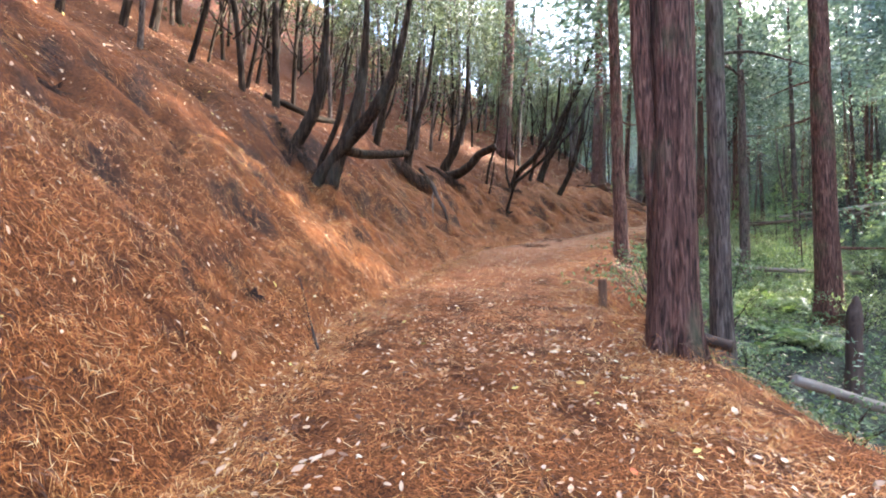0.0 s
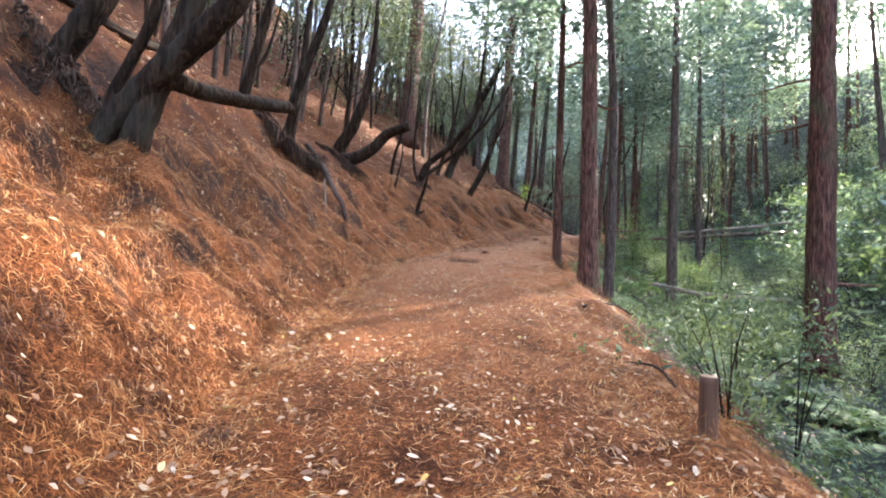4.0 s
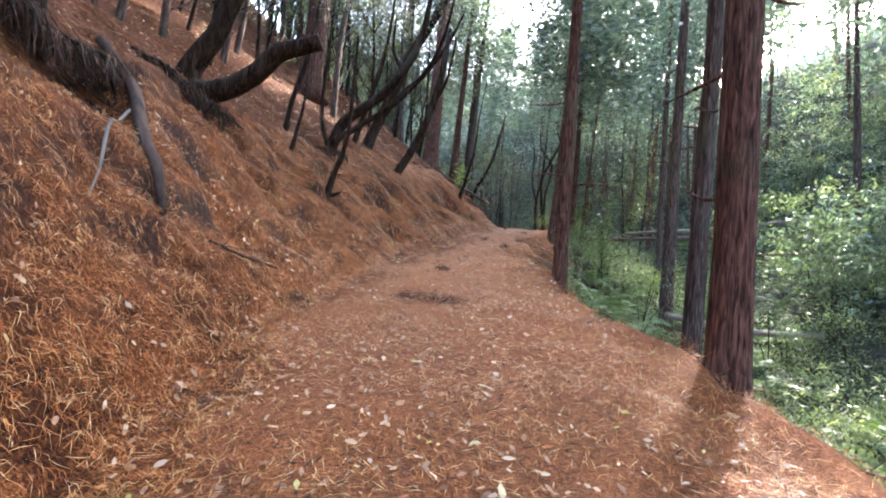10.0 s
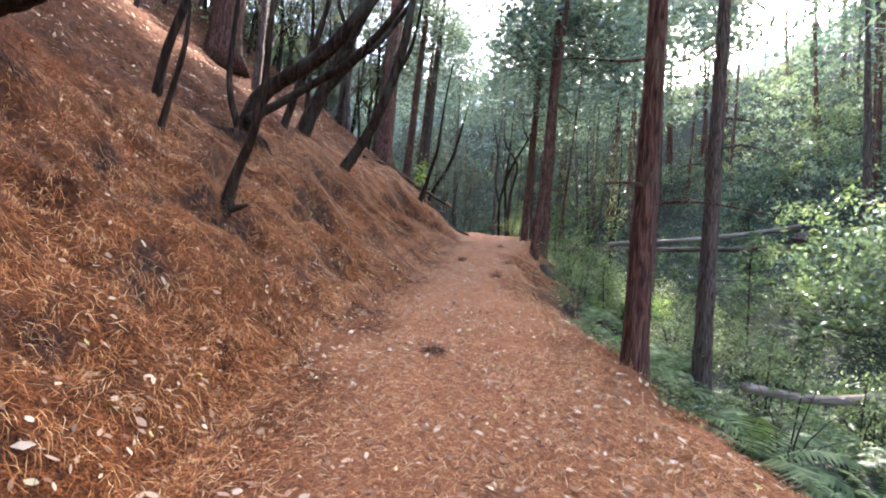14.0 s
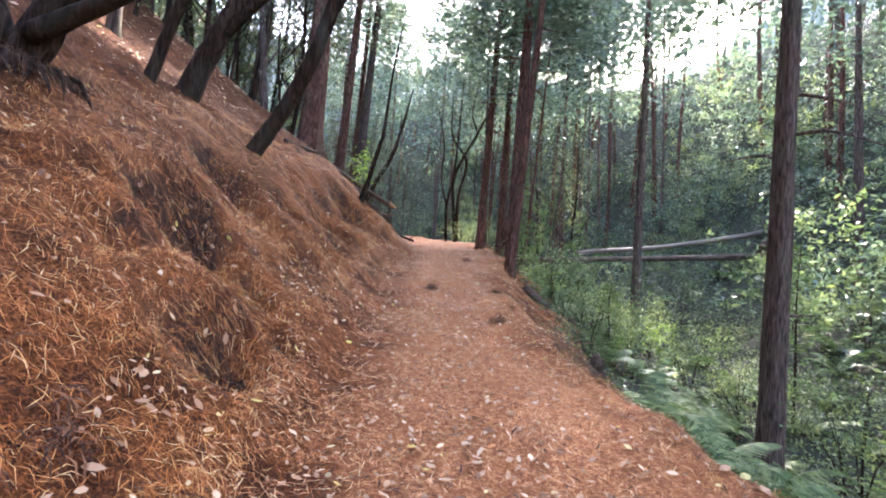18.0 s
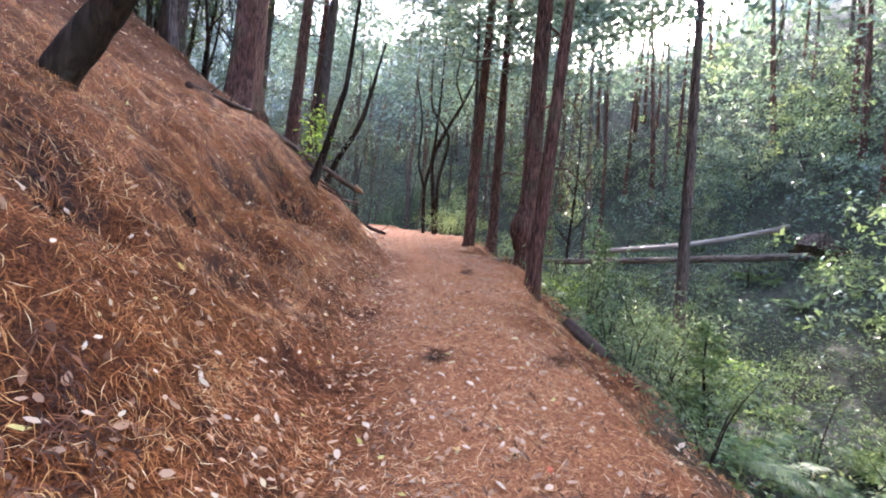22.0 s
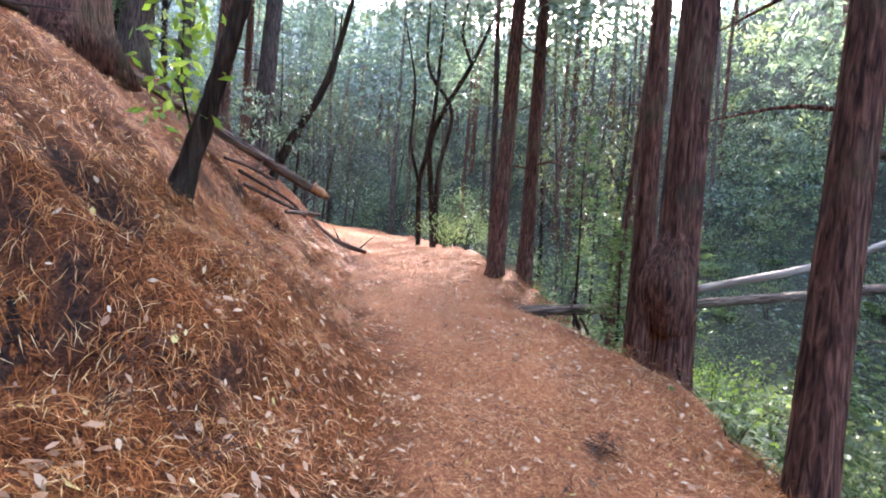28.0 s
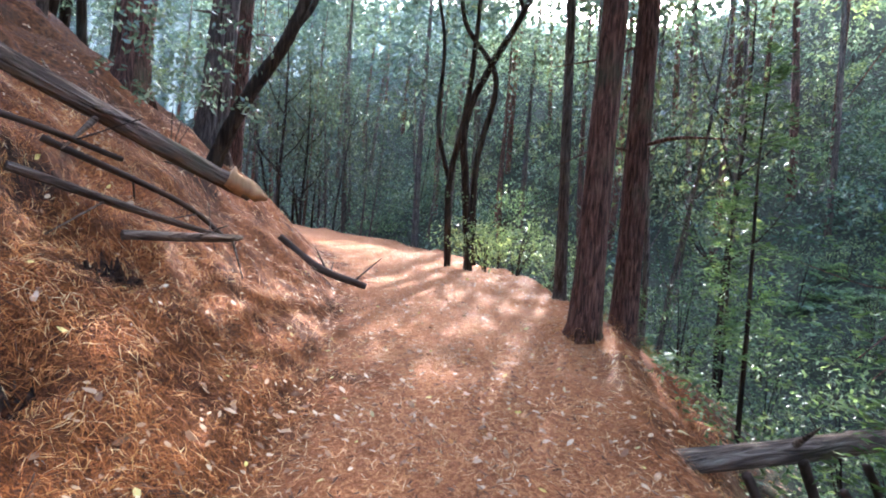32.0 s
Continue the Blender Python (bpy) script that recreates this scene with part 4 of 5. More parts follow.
hardwood(19.8, 34.2, [[(0.31, -0.37, -0.2, 0.1), (0.31, -0.37, 0.09, 0.095), (0.23, -0.17, 2.07, 0.09), (0.22, -0.09, 3.31, 0.085), (0.53, -0.4, 4.5, 0.08), (1.0, -0.9, 5.79, 0.065), (1.6, -1.49, 7.9, 0.03)],
                      [(0.01, -0.01, -0.2, 0.085), (0.01, -0.01, 0.09, 0.08), (0.01, 0.09, 1.87, 0.075), (0.19, -0.05, 3.31, 0.068), (0.33, -0.13, 5.1, 0.055), (0.49, -0.13, 8.85, 0.02)],
                      [(0.38, -0.45, 0.09, 0.071), (0.38, -0.33, 2.26, 0.071), (0.63, -0.53, 4.24, 0.06), (0.14, 0.11, 5.62, 0.05), (0.13, 0.24, 7.75, 0.03)],
                      [(0.01, 0.09, 1.87, 0.053), (-0.18, 0.38, 3.27, 0.05), (-0.13, 0.41, 5.05, 0.04), (-0.34, 0.76, 6.99, 0.02)],
                      [(1.0, -0.9, 5.79, 0.05), (0.7, -0.7, 6.8, 0.04), (0.9, -0.9, 8.4, 0.02)]],
         "slender many-stemmed bay tree beside the path", 11, [(1.4, -1.2, 7.2, 0.8), (-0.4, 0.6, 6.6, 0.8), (0.3, 0.0, 8.4, 0.9), (0.9, 0.4, 2.6, 0.5), (-0.8, 1.0, 4.0, 0.6), (0.8, -0.6, 4.6, 0.4)], name="bay_tree", group="")


# ---- the woods on both slopes ----
def slope_spot(s, d):
    i = min(max(int(np.searchsorted(ALONG, s)), 1), len(ALONG) - 1)
    x, y = LINE[i, 0] + d * TANGENT[i, 1], LINE[i, 1] - d * TANGENT[i, 0]
    return float(x), float(y)


def slender_proto(seed, bark):
    rng = np.random.default_rng(seed)
    root = thing("slender_tree", (0, 0, 0), "slender bare-stemmed tree with a thin leafy top on the slope", "tree", "slender trees on the slope")
    r, high = rng.uniform(0.06, 0.11), rng.uniform(8.5, 11)
    lx, ly = rng.normal(0, 0.04), rng.normal(0, 0.04)
    pts = [(lx * h + 0.15 * math.sin(h * 0.6 + seed), ly * h + 0.15 * math.cos(h * 0.5 + seed), h, r * (1 - 0.85 * max(h, 0) / high)) for h in (-0.5, 0, 1.2, 2.5, 4, 6, 8, high)]
    trunk = piece("trunk", tube_mesh("trunk", pts, bark, sides=9, rings=22, knobs=0.06, flare=0.15, seed=seed), root)
    for k in range(8):
        h, a, q = rng.uniform(0.8, 7), rng.uniform(0, 6.28), rng.uniform(0.7, 1.8)
        bx, by = lx * h, ly * h
        piece("branch", tube_mesh("branch", [(bx, by, h, r * 0.32), (bx + math.cos(a) * q * 0.5, by + math.sin(a) * q * 0.5, h + 0.5 * q, r * 0.22), (bx + math.cos(a) * q, by + math.sin(a) * q, h + 1.4 * q, 0.005)], bark, sides=5, rings=7, ends=False), trunk)
    for k in range(2):
        c = piece("crown", TUFTS[(seed + k) % 5], root)
        c.matrix_basis = Matrix.LocRotScale((lx * 7 + rng.normal(0, 0.6), ly * 7 + rng.normal(0, 0.6), high * (0.55 + 0.3 * k)), Euler((0, 0, seed)), (0.9, 0.9, 1.05))
    return root


def conifer_proto(seed, low):
    root = thing("conifer", (0, 0, 0), "tall straight conifer with a ragged green crown on the hillside", "tree", "conifers on the hillside")
    rng = np.random.default_rng(seed)
    r, high = rng.uniform(0.11, 0.19), rng.uniform(15, 20)
    pts = [(0.05 * math.sin(h * 0.4 + seed), 0.05 * math.cos(h * 0.4 + seed), h, r * (1 - 0.93 * max(h, 0) / high)) for h in (-1.0, 0, 2, 5, 9, 13, high)]
    trunk = piece("trunk", tube_mesh("trunk", pts, (GREYBARK, REDBARK)[seed % 2], sides=9, rings=24, knobs=0.03, flare=0.2, seed=seed), root)
    for p in limbs_of(seed, r, 2.5, 9, 5, 1.5):
        piece("dead_branch", tube_mesh("dead_branch", p, GREYBARK, sides=4, rings=6, ends=False), trunk)
    c = piece("crown", CROWNS[seed % 6], root)
    c.matrix_basis = Matrix.LocRotScale((0, 0, high * low), None, (1.05, 1.05, high * (1 - low) / 9.5))
    return root


def far_conifer_proto(seed, low=0.38):
    root = thing("conifer", (0, 0, 0), "tall bare-stemmed conifer in the dense wood up the far hillside", "tree", "conifers on the hillside")
    rng = np.random.default_rng(seed)
    r, high = rng.uniform(0.10, 0.17), rng.uniform(17, 22)
    pts = [(0.1 * math.sin(h * 0.3 + seed), 0.1 * math.cos(h * 0.3 + seed), h, r * (1 - 0.93 * max(h, 0) / high)) for h in (-1.0, 0, 3, 7, 12, high)]
    piece("trunk", tube_mesh("trunk", pts, (GREYBARK, REDBARK)[seed % 2], sides=7, rings=16, knobs=0.03, flare=0.2, seed=seed), root)
    c = piece("crown", FAR_CROWNS[seed % 4], root)
    c.matrix_basis = Matrix.LocRotScale((0, 0, high * low), None, (1.1, 1.1, high * (1 - low) * 0.1))
    return root


SUN_SPOTS = [(0.6, 8.45, 1.1), (3.0, 9.6, 1.3), (13.7, 30.8, 4.85), (14.5, 30.5, 4.35), (9.7, 27.4, 5.4)]


def lights_up(x, y, z0, z1, wide):
    """Whether a crown there would stand between the low sun and one of the sunlit spots."""
    for sx, sy, sz in SUN_SPOTS:
        k = (x - sx) * SUN_WAY.x + (y - sy) * SUN_WAY.y
        k /= SUN_WAY.x**2 + SUN_WAY.y**2
        off = math.hypot(sx + k * SUN_WAY.x - x, sy + k * SUN_WAY.y - y)
        if k > 0 and off < wide * (1.5 if sy < 20 else 1.05) and z0 - 0.3 < sz + k * SUN_WAY.z < z1 + 0.3:
            return True
    return False


def up_valley(x, y):
    """Whether a place lies up the creek, where the bare trunks stand thin against the bright sky."""
    a = math.degrees(math.atan2(x - 5, y - 19))
    return 49 < a < 63 and math.hypot(x - 5, y - 19) > 16


def sapling_proto(seed):
    rng = np.random.default_rng(seed)
    root = thing("sapling", (0, 0, 0), "thin dark understorey tree with sparse olive-green leaves", "tree", "understorey trees on the bank")
    high = rng.uniform(4.5, 6.5)
    lx, ly = rng.normal(0, 0.1, 2)
    pts = [(lx * h + 0.1 * math.sin(h + seed), ly * h + 0.1 * math.cos(1.2 * h + seed), h, 0.05 * (1 - 0.85 * max(h, 0) / high)) for h in (-0.4, 0, 1, 2.2, 3.6, high)]
    trunk = piece("trunk", tube_mesh("trunk", pts, DARKBARK, sides=7, rings=16, knobs=0.08, flare=0.1, seed=seed), root)
    for k in range(2):
        h, a = rng.uniform(0.6, 2.2), rng.uniform(0, 6.28)
        piece("branch", tube_mesh("branch", [(lx * h, ly * h, h, 0.022), (lx * h + math.cos(a) * 0.5, ly * h + math.sin(a) * 0.5, h + 0.7, 0.016), (lx * h + math.cos(a) * 0.8, ly * h + math.sin(a) * 0.8, h + 2.0, 0.004)], DARKBARK, sides=5, rings=7, ends=False), trunk)
        c = piece("crown", TUFTS[(seed + k) % 5], root)
        h = high * (0.55 + 0.35 * k)
        c.matrix_basis = Matrix.LocRotScale((lx * h, ly * h, h), Euler((0, 0, seed + k)), (0.55, 0.55, 0.6))
    return root


def woods():
    rng = np.random.default_rng(11)
    slim = [slender_proto(300 + k, (DARKBARK, GREYBARK)[k % 2]) for k in range(7)]
    tall = [conifer_proto(400 + k, 0.42 if k < 3 else 0.22) for k in range(6)]
    used, planted = [], set()

    def plant(kinds, s, d, lean=0.0, scale=1.0, room=0.9):
        x, y = slope_spot(s, d)
        if any((x - a) ** 2 + (y - b) ** 2 < room**2 for a, b in used):
            return
        used.append((x, y))
        k = int(rng.integers(len(kinds)))
        z = ground_z(x, y) - 0.05
        m = Matrix.Translation((x, y, z)) @ Euler((rng.normal(0, 0.03), lean + rng.normal(0, 0.04), rng.uniform(-0.6, 0.6))).to_matrix().to_4x4()
        if kinds[k].name not in planted:
            planted.add(kinds[k].name)
            kinds[k].matrix_basis = m
            return
        made = copy_thing(kinds[k], m)
        made.scale = (scale,) * 3

    for _ in range(190):
        plant(slim, rng.uniform(9, 64), -(5.4 + 11 * rng.random() ** 1.3), 0.07, rng.uniform(0.8, 1.25), 0.7)
    bushy = [sapling_proto(350 + k) for k in range(5)]
    for _ in range(140):
        plant(bushy, rng.uniform(9, 58), -(5.8 + 9 * rng.random()), 0.1, rng.uniform(0.8, 1.3), 0.6)
    far = [far_conifer_proto(440 + k) for k in range(6)]
    for k in range(130):
        plant(tall if k % 3 else far, rng.uniform(2, 70), -rng.uniform(6.5, 27), 0.02, rng.uniform(0.8, 1.2), 1.4)
    low_far = [far_conifer_proto(480 + k, 0.12) for k in range(3)]
    open_far = [far_conifer_proto(460 + k, 0.5) for k in range(4)]
    for k in range(215):
        if k % 5 == 0:
            s, d = rng.uniform(50, 82), rng.uniform(6, 28)
        # added valley trees; their crowns, out of view, keep sun off the path
        elif k % 5 == 1:
            s, d = rng.uniform(8, 62), rng.uniform(15, 25)
        else:
            s, d = rng.uniform(-8, 68), 20 + 34 * rng.random()
        sc = rng.uniform(0.75, 1.2)
        x, y = slope_spot(s, d)
        z = ground_z(x, y)
        if lights_up(x, y, z + 17 * 0.36 * sc, z + 21 * sc, 0.85 * sc):
            continue
        if up_valley(x, y) or 9 < d < 26:
            plant(open_far, s, d, 0.0, sc, 2.2)
        else:
            plant(far if d > 12 or k % 3 else tall, s, d, 0.0, sc, 1.7)
    # extra trees whose high crowns block the sun beyond the bend
    for k in range(60):
        x, y = rng.uniform(24, 48), rng.uniform(29, 54)
        s, d, _ = (float(v[0]) for v in trail_place([x], [y]))
        if d > 9 and not lights_up(x, y, ground_z(x, y) + 8, ground_z(x, y) + 21, 0.8):
            plant(open_far, s, d, 0.0, rng.uniform(0.85, 1.15), 2.0)
    for k in range(46):
        s, d = rng.uniform(16, 58), rng.uniform(17, 33)
        x, y = slope_spot(s, d)
        if not (up_valley(x, y) or lights_up(x, y, ground_z(x, y) + 3, ground_z(x, y) + 17, 0.8)):
            plant(open_far if k % 4 else low_far, s, d, 0.0, rng.uniform(0.7, 1.05), 1.6)
    for k in range(16):
        a, q = radians(rng.uniform(46, 84)), rng.uniform(31, 48)
        x, y = 5 + q * math.sin(a), 19 + q * math.cos(a)
        s, d, _ = (float(v[0]) for v in trail_place([x], [y]))
        if not lights_up(x, y, ground_z(x, y) + 5, ground_z(x, y) + 21, 0.7):
            plant(far, s, d, 0.0, rng.uniform(0.85, 1.15), 1.3)
    # trees added along the sun's line, crowns placed to shade path and bank
    for k in range(64):
        s0, d0 = 9.5 + 0.7 * k, rng.uniform(-4, 2)
        px, py = slope_spot(s0, d0)
        pz, best = ground_z(px, py), None
        for q in range(14, 44):
            x, y = px + q * math.sin(radians(SUN_TURN)), py + q * math.cos(radians(SUN_TURN))
            off = abs(pz + q * math.tan(radians(SUN_UP)) - ground_z(x, y) - 13.5)
            if best is None or off < best[0]:
                best = (off, x, y)
        off, x, y = best
        s, d, _ = (float(v[0]) for v in trail_place([x], [y]))
        if off < 4 and d > 14 and not lights_up(x, y, ground_z(x, y) + 7, ground_z(x, y) + 20, 0.7):
            plant(open_far, s, d, 0.0, rng.uniform(0.9, 1.1), 1.5)
    for _ in range(34):
        s, d = rng.uniform(47, 66), rng.uniform(3.6, 10)
        x, y = slope_spot(s, d)
        if not lights_up(x, y, ground_z(x, y) + 2.5, ground_z(x, y) + 13, 2.2):
            plant(slim, s, d, 0.0, rng.uniform(0.8, 1.2))


woods()



# ---- shrubs, ferns, logs and small things ----
def shrub_proto(seed, mat, label, high=1.3, wide=0.75, count=520, leaf=0.075, clumps=26):
    rng = np.random.default_rng(seed)
    root = thing("shrub", (0, 0, 0), label, "shrub", "shrubs along the creek")
    tips = np.stack([rng.normal(0, wide * 0.55, clumps), rng.normal(0, wide * 0.55, clumps), high * rng.uniform(0.25, 1.0, clumps)], 1)
    for t in tips[:4]:
        piece("stem", tube_mesh("stem", [(0, 0, -0.25, 0.014), (t[0] * 0.35, t[1] * 0.35, t[2] * 0.5, 0.010), (t[0], t[1], t[2], 0.003)], DARKBARK, sides=4, rings=5, ends=False), root)
    n = count
    at = tips[rng.integers(clumps, size=n)] + rng.normal(0, 0.15, (n, 3)) * [1, 1, 0.6]
    v, f = leaves(at, rng.normal(0, 1, (n, 3)) + [0, 0, -0.2], leaf * rng.uniform(0.6, 1.35, n), leaf * 0.42, rng, 0.12)
    piece("foliage", mesh_of("foliage", v, f, [mat]), root)
    return root


def fern_proto(seed, mat):
    rng = np.random.default_rng(seed)
    root = thing("fern", (0, 0, 0), "green sword fern with arching fronds", "fern", "ferns on the creek bank")
    long, n = 0.75, 17
    u = np.linspace(0.08, 1, n)
    spine = np.stack([long * (u - 0.16 * u**3), 0 * u, 0.52 * long * u * (1.25 - u * 1.05)], 1)
    wide = 0.17 * np.sin(np.pi * (0.12 + 0.88 * u)) ** 0.7 + 0.01
    vs, fs = [], []
    for i in range(n):
        for side in (-1, 1):
            b = len(vs)
            w = 0.022
            vs += [spine[i] - [w, 0, 0], spine[i] + [w, 0, 0], spine[i] + [0.05, side * wide[i], -0.03 - 0.02 * u[i]]]
            fs.append((b, b + 1, b + 2) if side > 0 else (b + 1, b, b + 2))
    me = mesh_of("frond", np.array(vs), np.array(fs), [mat])
    for k in range(9):
        fr = piece("frond", me, root)
        sc = rng.uniform(0.7, 1.15)
        fr.matrix_basis = Matrix.LocRotScale(None, Euler((rng.normal(0, 0.15), rng.normal(-0.15, 0.2), k * 0.7 + rng.normal(0, 0.15))), (sc, sc, sc))
    return root


def sow():
    rng = np.random.default_rng(21)
    kinds = [shrub_proto(500, SHRUB, "glossy dark green shrub on the creek slope"), shrub_proto(501, SHRUB, "glossy dark green shrub on the creek slope", 1.7, 0.9, 640),
             shrub_proto(502, BROAD, "light green leafy shrub on the creek slope", 1.2, 0.9, 560, 0.085), shrub_proto(503, BROAD, "light green leafy shrub on the creek slope", 0.8, 0.8, 460, 0.07),
             shrub_proto(504, SHRUB, "low dark green shrub on the creek slope", 0.6, 0.8, 420, 0.065), shrub_proto(505, BRIGHT, "bright yellow-green leafy shrub on the creek slope", 1.1, 0.8, 420, 0.08)]
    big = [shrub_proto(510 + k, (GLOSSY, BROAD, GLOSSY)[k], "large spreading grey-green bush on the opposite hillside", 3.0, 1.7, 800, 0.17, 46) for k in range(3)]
    ferns = [fern_proto(520, FERN), fern_proto(521, FERN)]
    planted = set()

    def put(ob, x, y, sc):
        m = Matrix.Translation((x, y, ground_z(x, y))) @ Euler((rng.normal(0, 0.06), rng.normal(0, 0.06), rng.uniform(0, 6.28))).to_matrix().to_4x4()
        made = ob if ob.name not in planted else copy_thing(ob, m)
        planted.add(ob.name)
        made.matrix_basis = m
        made.scale = (sc, sc, sc)

    for _ in range(190):
        s, d = rng.uniform(4, 50), 3.3 + 11 * rng.random() ** 1.1
        right = float(np.interp(s, SHAPE[:, 0], SHAPE[:, 2]))
        if d > right + 0.85:
            x, y = slope_spot(s, d)
            k = int(rng.choice(6, p=[0.2, 0.16, 0.22, 0.2, 0.15, 0.07]))
            put(kinds[k], x, y, rng.uniform(0.6, 1.15))
    for x, y, sc in [(33.0, 26.2, 1.0), (31.5, 24.2, 1.0), (30.2, 21.2, 1.0), (32.5, 22.4, 1.2), (34.5, 24.6, 1.2), (28.6, 18.6, 0.8), (30.8, 18.8, 1.1), (33.5, 19.5, 1.2), (29.2, 25.6, 0.7), (35.8, 21.8, 1.1), (33.9, 25.4, 0.9), (35.7, 23.4, 1.0), (31.0, 23.0, 0.7), (37.6, 29.3, 1.1), (39.8, 29.7, 1.2), (36.5, 27.0, 1.0), (34.0, 28.5, 0.8), (41.0, 26.5, 1.2), (38.5, 24.5, 1.1), (43.0, 29.0, 1.3), (31.5, 26.8, 0.6), (38.0, 32.5, 1.0)]:
        put(big[int(rng.integers(3))], x, y, sc)
    for x, y, sc in [(12.9, 22.9, 0.9), (13.5, 23.5, 1.1), (14.2, 22.7, 1.2), (13.3, 22.1, 1.0), (14.9, 23.6, 1.15), (15.4, 22.6, 1.2), (12.3, 22.3, 0.8), (12.6, 21.6, 0.9), (14.0, 21.6, 1.0), (16.2, 23.6, 1.0), (16.0, 21.9, 0.9)]:
        put(kinds[int(rng.choice([0, 2, 2, 5]))], x, y, sc)
    for x, y, sc in [(19.9, 32.4, 0.9), (20.5, 32.8, 1.1), (20.9, 33.6, 1.2), (21.4, 32.6, 1.2), (20.4, 31.9, 0.7), (21.2, 34.4, 1.3), (20.1, 33.3, 0.9)]:
        put(kinds[int(rng.choice([0, 1, 2, 3]))], x, y, sc)
    for _ in range(24):
        x, y = slope_spot(rng.uniform(45, 62), -rng.uniform(2.5, 14))
        put(big[int(rng.integers(3))], x, y, rng.uniform(0.4, 0.8))
    for k in range(185):
        s, d = (rng.uniform(6, 52), rng.uniform(3.6, 15)) if k < 110 else (rng.uniform(20, 40), rng.uniform(2.8, 8))
        if d > float(np.interp(s, SHAPE[:, 0], SHAPE[:, 2])) + 0.9:
            x, y = slope_spot(s, d)
            put(ferns[int(rng.integers(2))], x, y, rng.uniform(0.7, 1.3))


sow()


def hillside_bushes(count, seed):
    """Uncounted bushes that cover the far hillside."""
    rng = np.random.default_rng(seed)
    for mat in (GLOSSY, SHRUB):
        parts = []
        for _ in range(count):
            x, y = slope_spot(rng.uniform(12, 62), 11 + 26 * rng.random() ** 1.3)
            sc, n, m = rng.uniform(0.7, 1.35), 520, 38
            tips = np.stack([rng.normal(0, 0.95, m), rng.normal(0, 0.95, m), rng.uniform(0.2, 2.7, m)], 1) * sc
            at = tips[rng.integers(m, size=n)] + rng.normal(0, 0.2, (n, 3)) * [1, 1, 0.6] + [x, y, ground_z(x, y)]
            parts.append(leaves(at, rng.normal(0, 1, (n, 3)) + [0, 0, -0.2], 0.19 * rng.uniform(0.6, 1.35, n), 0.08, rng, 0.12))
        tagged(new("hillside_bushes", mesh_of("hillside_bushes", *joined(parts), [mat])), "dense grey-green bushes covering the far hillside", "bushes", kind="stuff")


hillside_bushes(120, 33)


def log(name, pts, mat, label, category="log", knots=0, seed=0, sides=14, end=None, group=""):
    """A lying stem through rows of x, y, z, radius."""
    o = Vector(pts[0][:3])
    turn = (Vector(pts[-1][:3]) - o).to_track_quat("Z", "Y")  # the stem lies along its own z, and so does its grain
    root = thing(name, Matrix.Translation(o) @ turn.to_matrix().to_4x4(), label, category, group)
    rel = [(*(turn.inverted() @ (Vector((x, y, z)) - o)), r) for x, y, z, r in pts]
    stem = piece("stem", tube_mesh("stem", rel, mat, sides=sides, rings=10 * len(pts), knobs=0.06, seed=seed), root)
    rng = np.random.default_rng(seed)
    for _ in range(knots):
        c = curve_through(rel, 30)[int(rng.integers(4, 28))]
        a = rng.normal(0, 1, 3)
        a /= np.linalg.norm(a)
        q = rng.uniform(0.2, 0.6)
        piece("branch_stub", tube_mesh("branch_stub", [(*c[:3], c[3] * 0.35), (*(c[:3] + a * q * 0.5), c[3] * 0.22), (*(c[:3] + a * q), 0.004)], mat, sides=6, rings=7), stem)
    return root


def on_ground(x, y, up=0.0):
    return (x, y, ground_z(x, y) + up)


log("fallen_log", [(15.1, 28.45, 3.94, 0.085), (17.5, 27.0, 4.02, 0.09), (21.5, 24.5, 4.35, 0.10), (26.9, 21.4, 4.85, 0.15)], FADEDWOOD, "long pale fallen trunk spanning the creek from the path", knots=7, seed=1, sides=18)
log("fallen_log", [(19.0, 26.1, 4.4, 0.07), (23.0, 24.6, 4.9, 0.09), (27.0, 23.2, 5.6, 0.11), (29.5, 22.4, 6.1, 0.13)], DEADWOOD, "pale fallen trunk slanting up the far creek bank", knots=4, seed=2, sides=16)
log("fallen_log", [(9.6, 16.6, 1.75, 0.07), (11.5, 16.2, 1.45, 0.075), (14.2, 15.7, 1.35, 0.08)], DEADWOOD, "thin mossy fallen trunk across the creek bed", knots=3, seed=3)
log("fallen_log", [(11.98, 23.12, 3.27, 0.10), (11.86, 22.8, 3.12, 0.105), (11.74, 22.4, 2.93, 0.10)], OLDWOOD, "short dark rotten log at the edge of the path", seed=4)
log("cut_log", [(2.75, 6.05, 0.72, 0.075), (3.0, 5.8, 0.66, 0.075), (3.35, 5.4, 0.55, 0.07)], OLDWOOD, "short sawn log with a pale cut end", seed=5)
log("fallen_log", [(3.3, 4.4, 0.42, 0.05), (4.6, 4.6, 0.02, 0.055), (6.4, 4.7, -0.35, 0.05)], DEADWOOD, "thin pale fallen trunk below the path edge", seed=6)
fallen = log("fallen_tree", [(10.6, 31.5, 7.25, 0.06), (11.3, 31.4, 6.9, 0.07), (12.4, 31.2, 6.35, 0.075), (13.3, 31.05, 5.92, 0.075), (13.9, 30.95, 5.66, 0.07)], FADEDWOOD, "broken fallen trunk lying down the bank with a splintered orange end", knots=6, seed=7, sides=16)
splinter = piece("splintered_end", tube_mesh("splintered_end", [(3.1, -0.53, -1.50, 0.078), (3.3, -0.56, -1.59, 0.07), (3.42, -0.58, -1.63, 0.02)], RAWWOOD, sides=11, rings=9, knobs=0.35, seed=3), fallen, "splintered orange wood")
splinter.matrix_basis = fallen.matrix_basis.to_3x3().inverted().to_4x4()
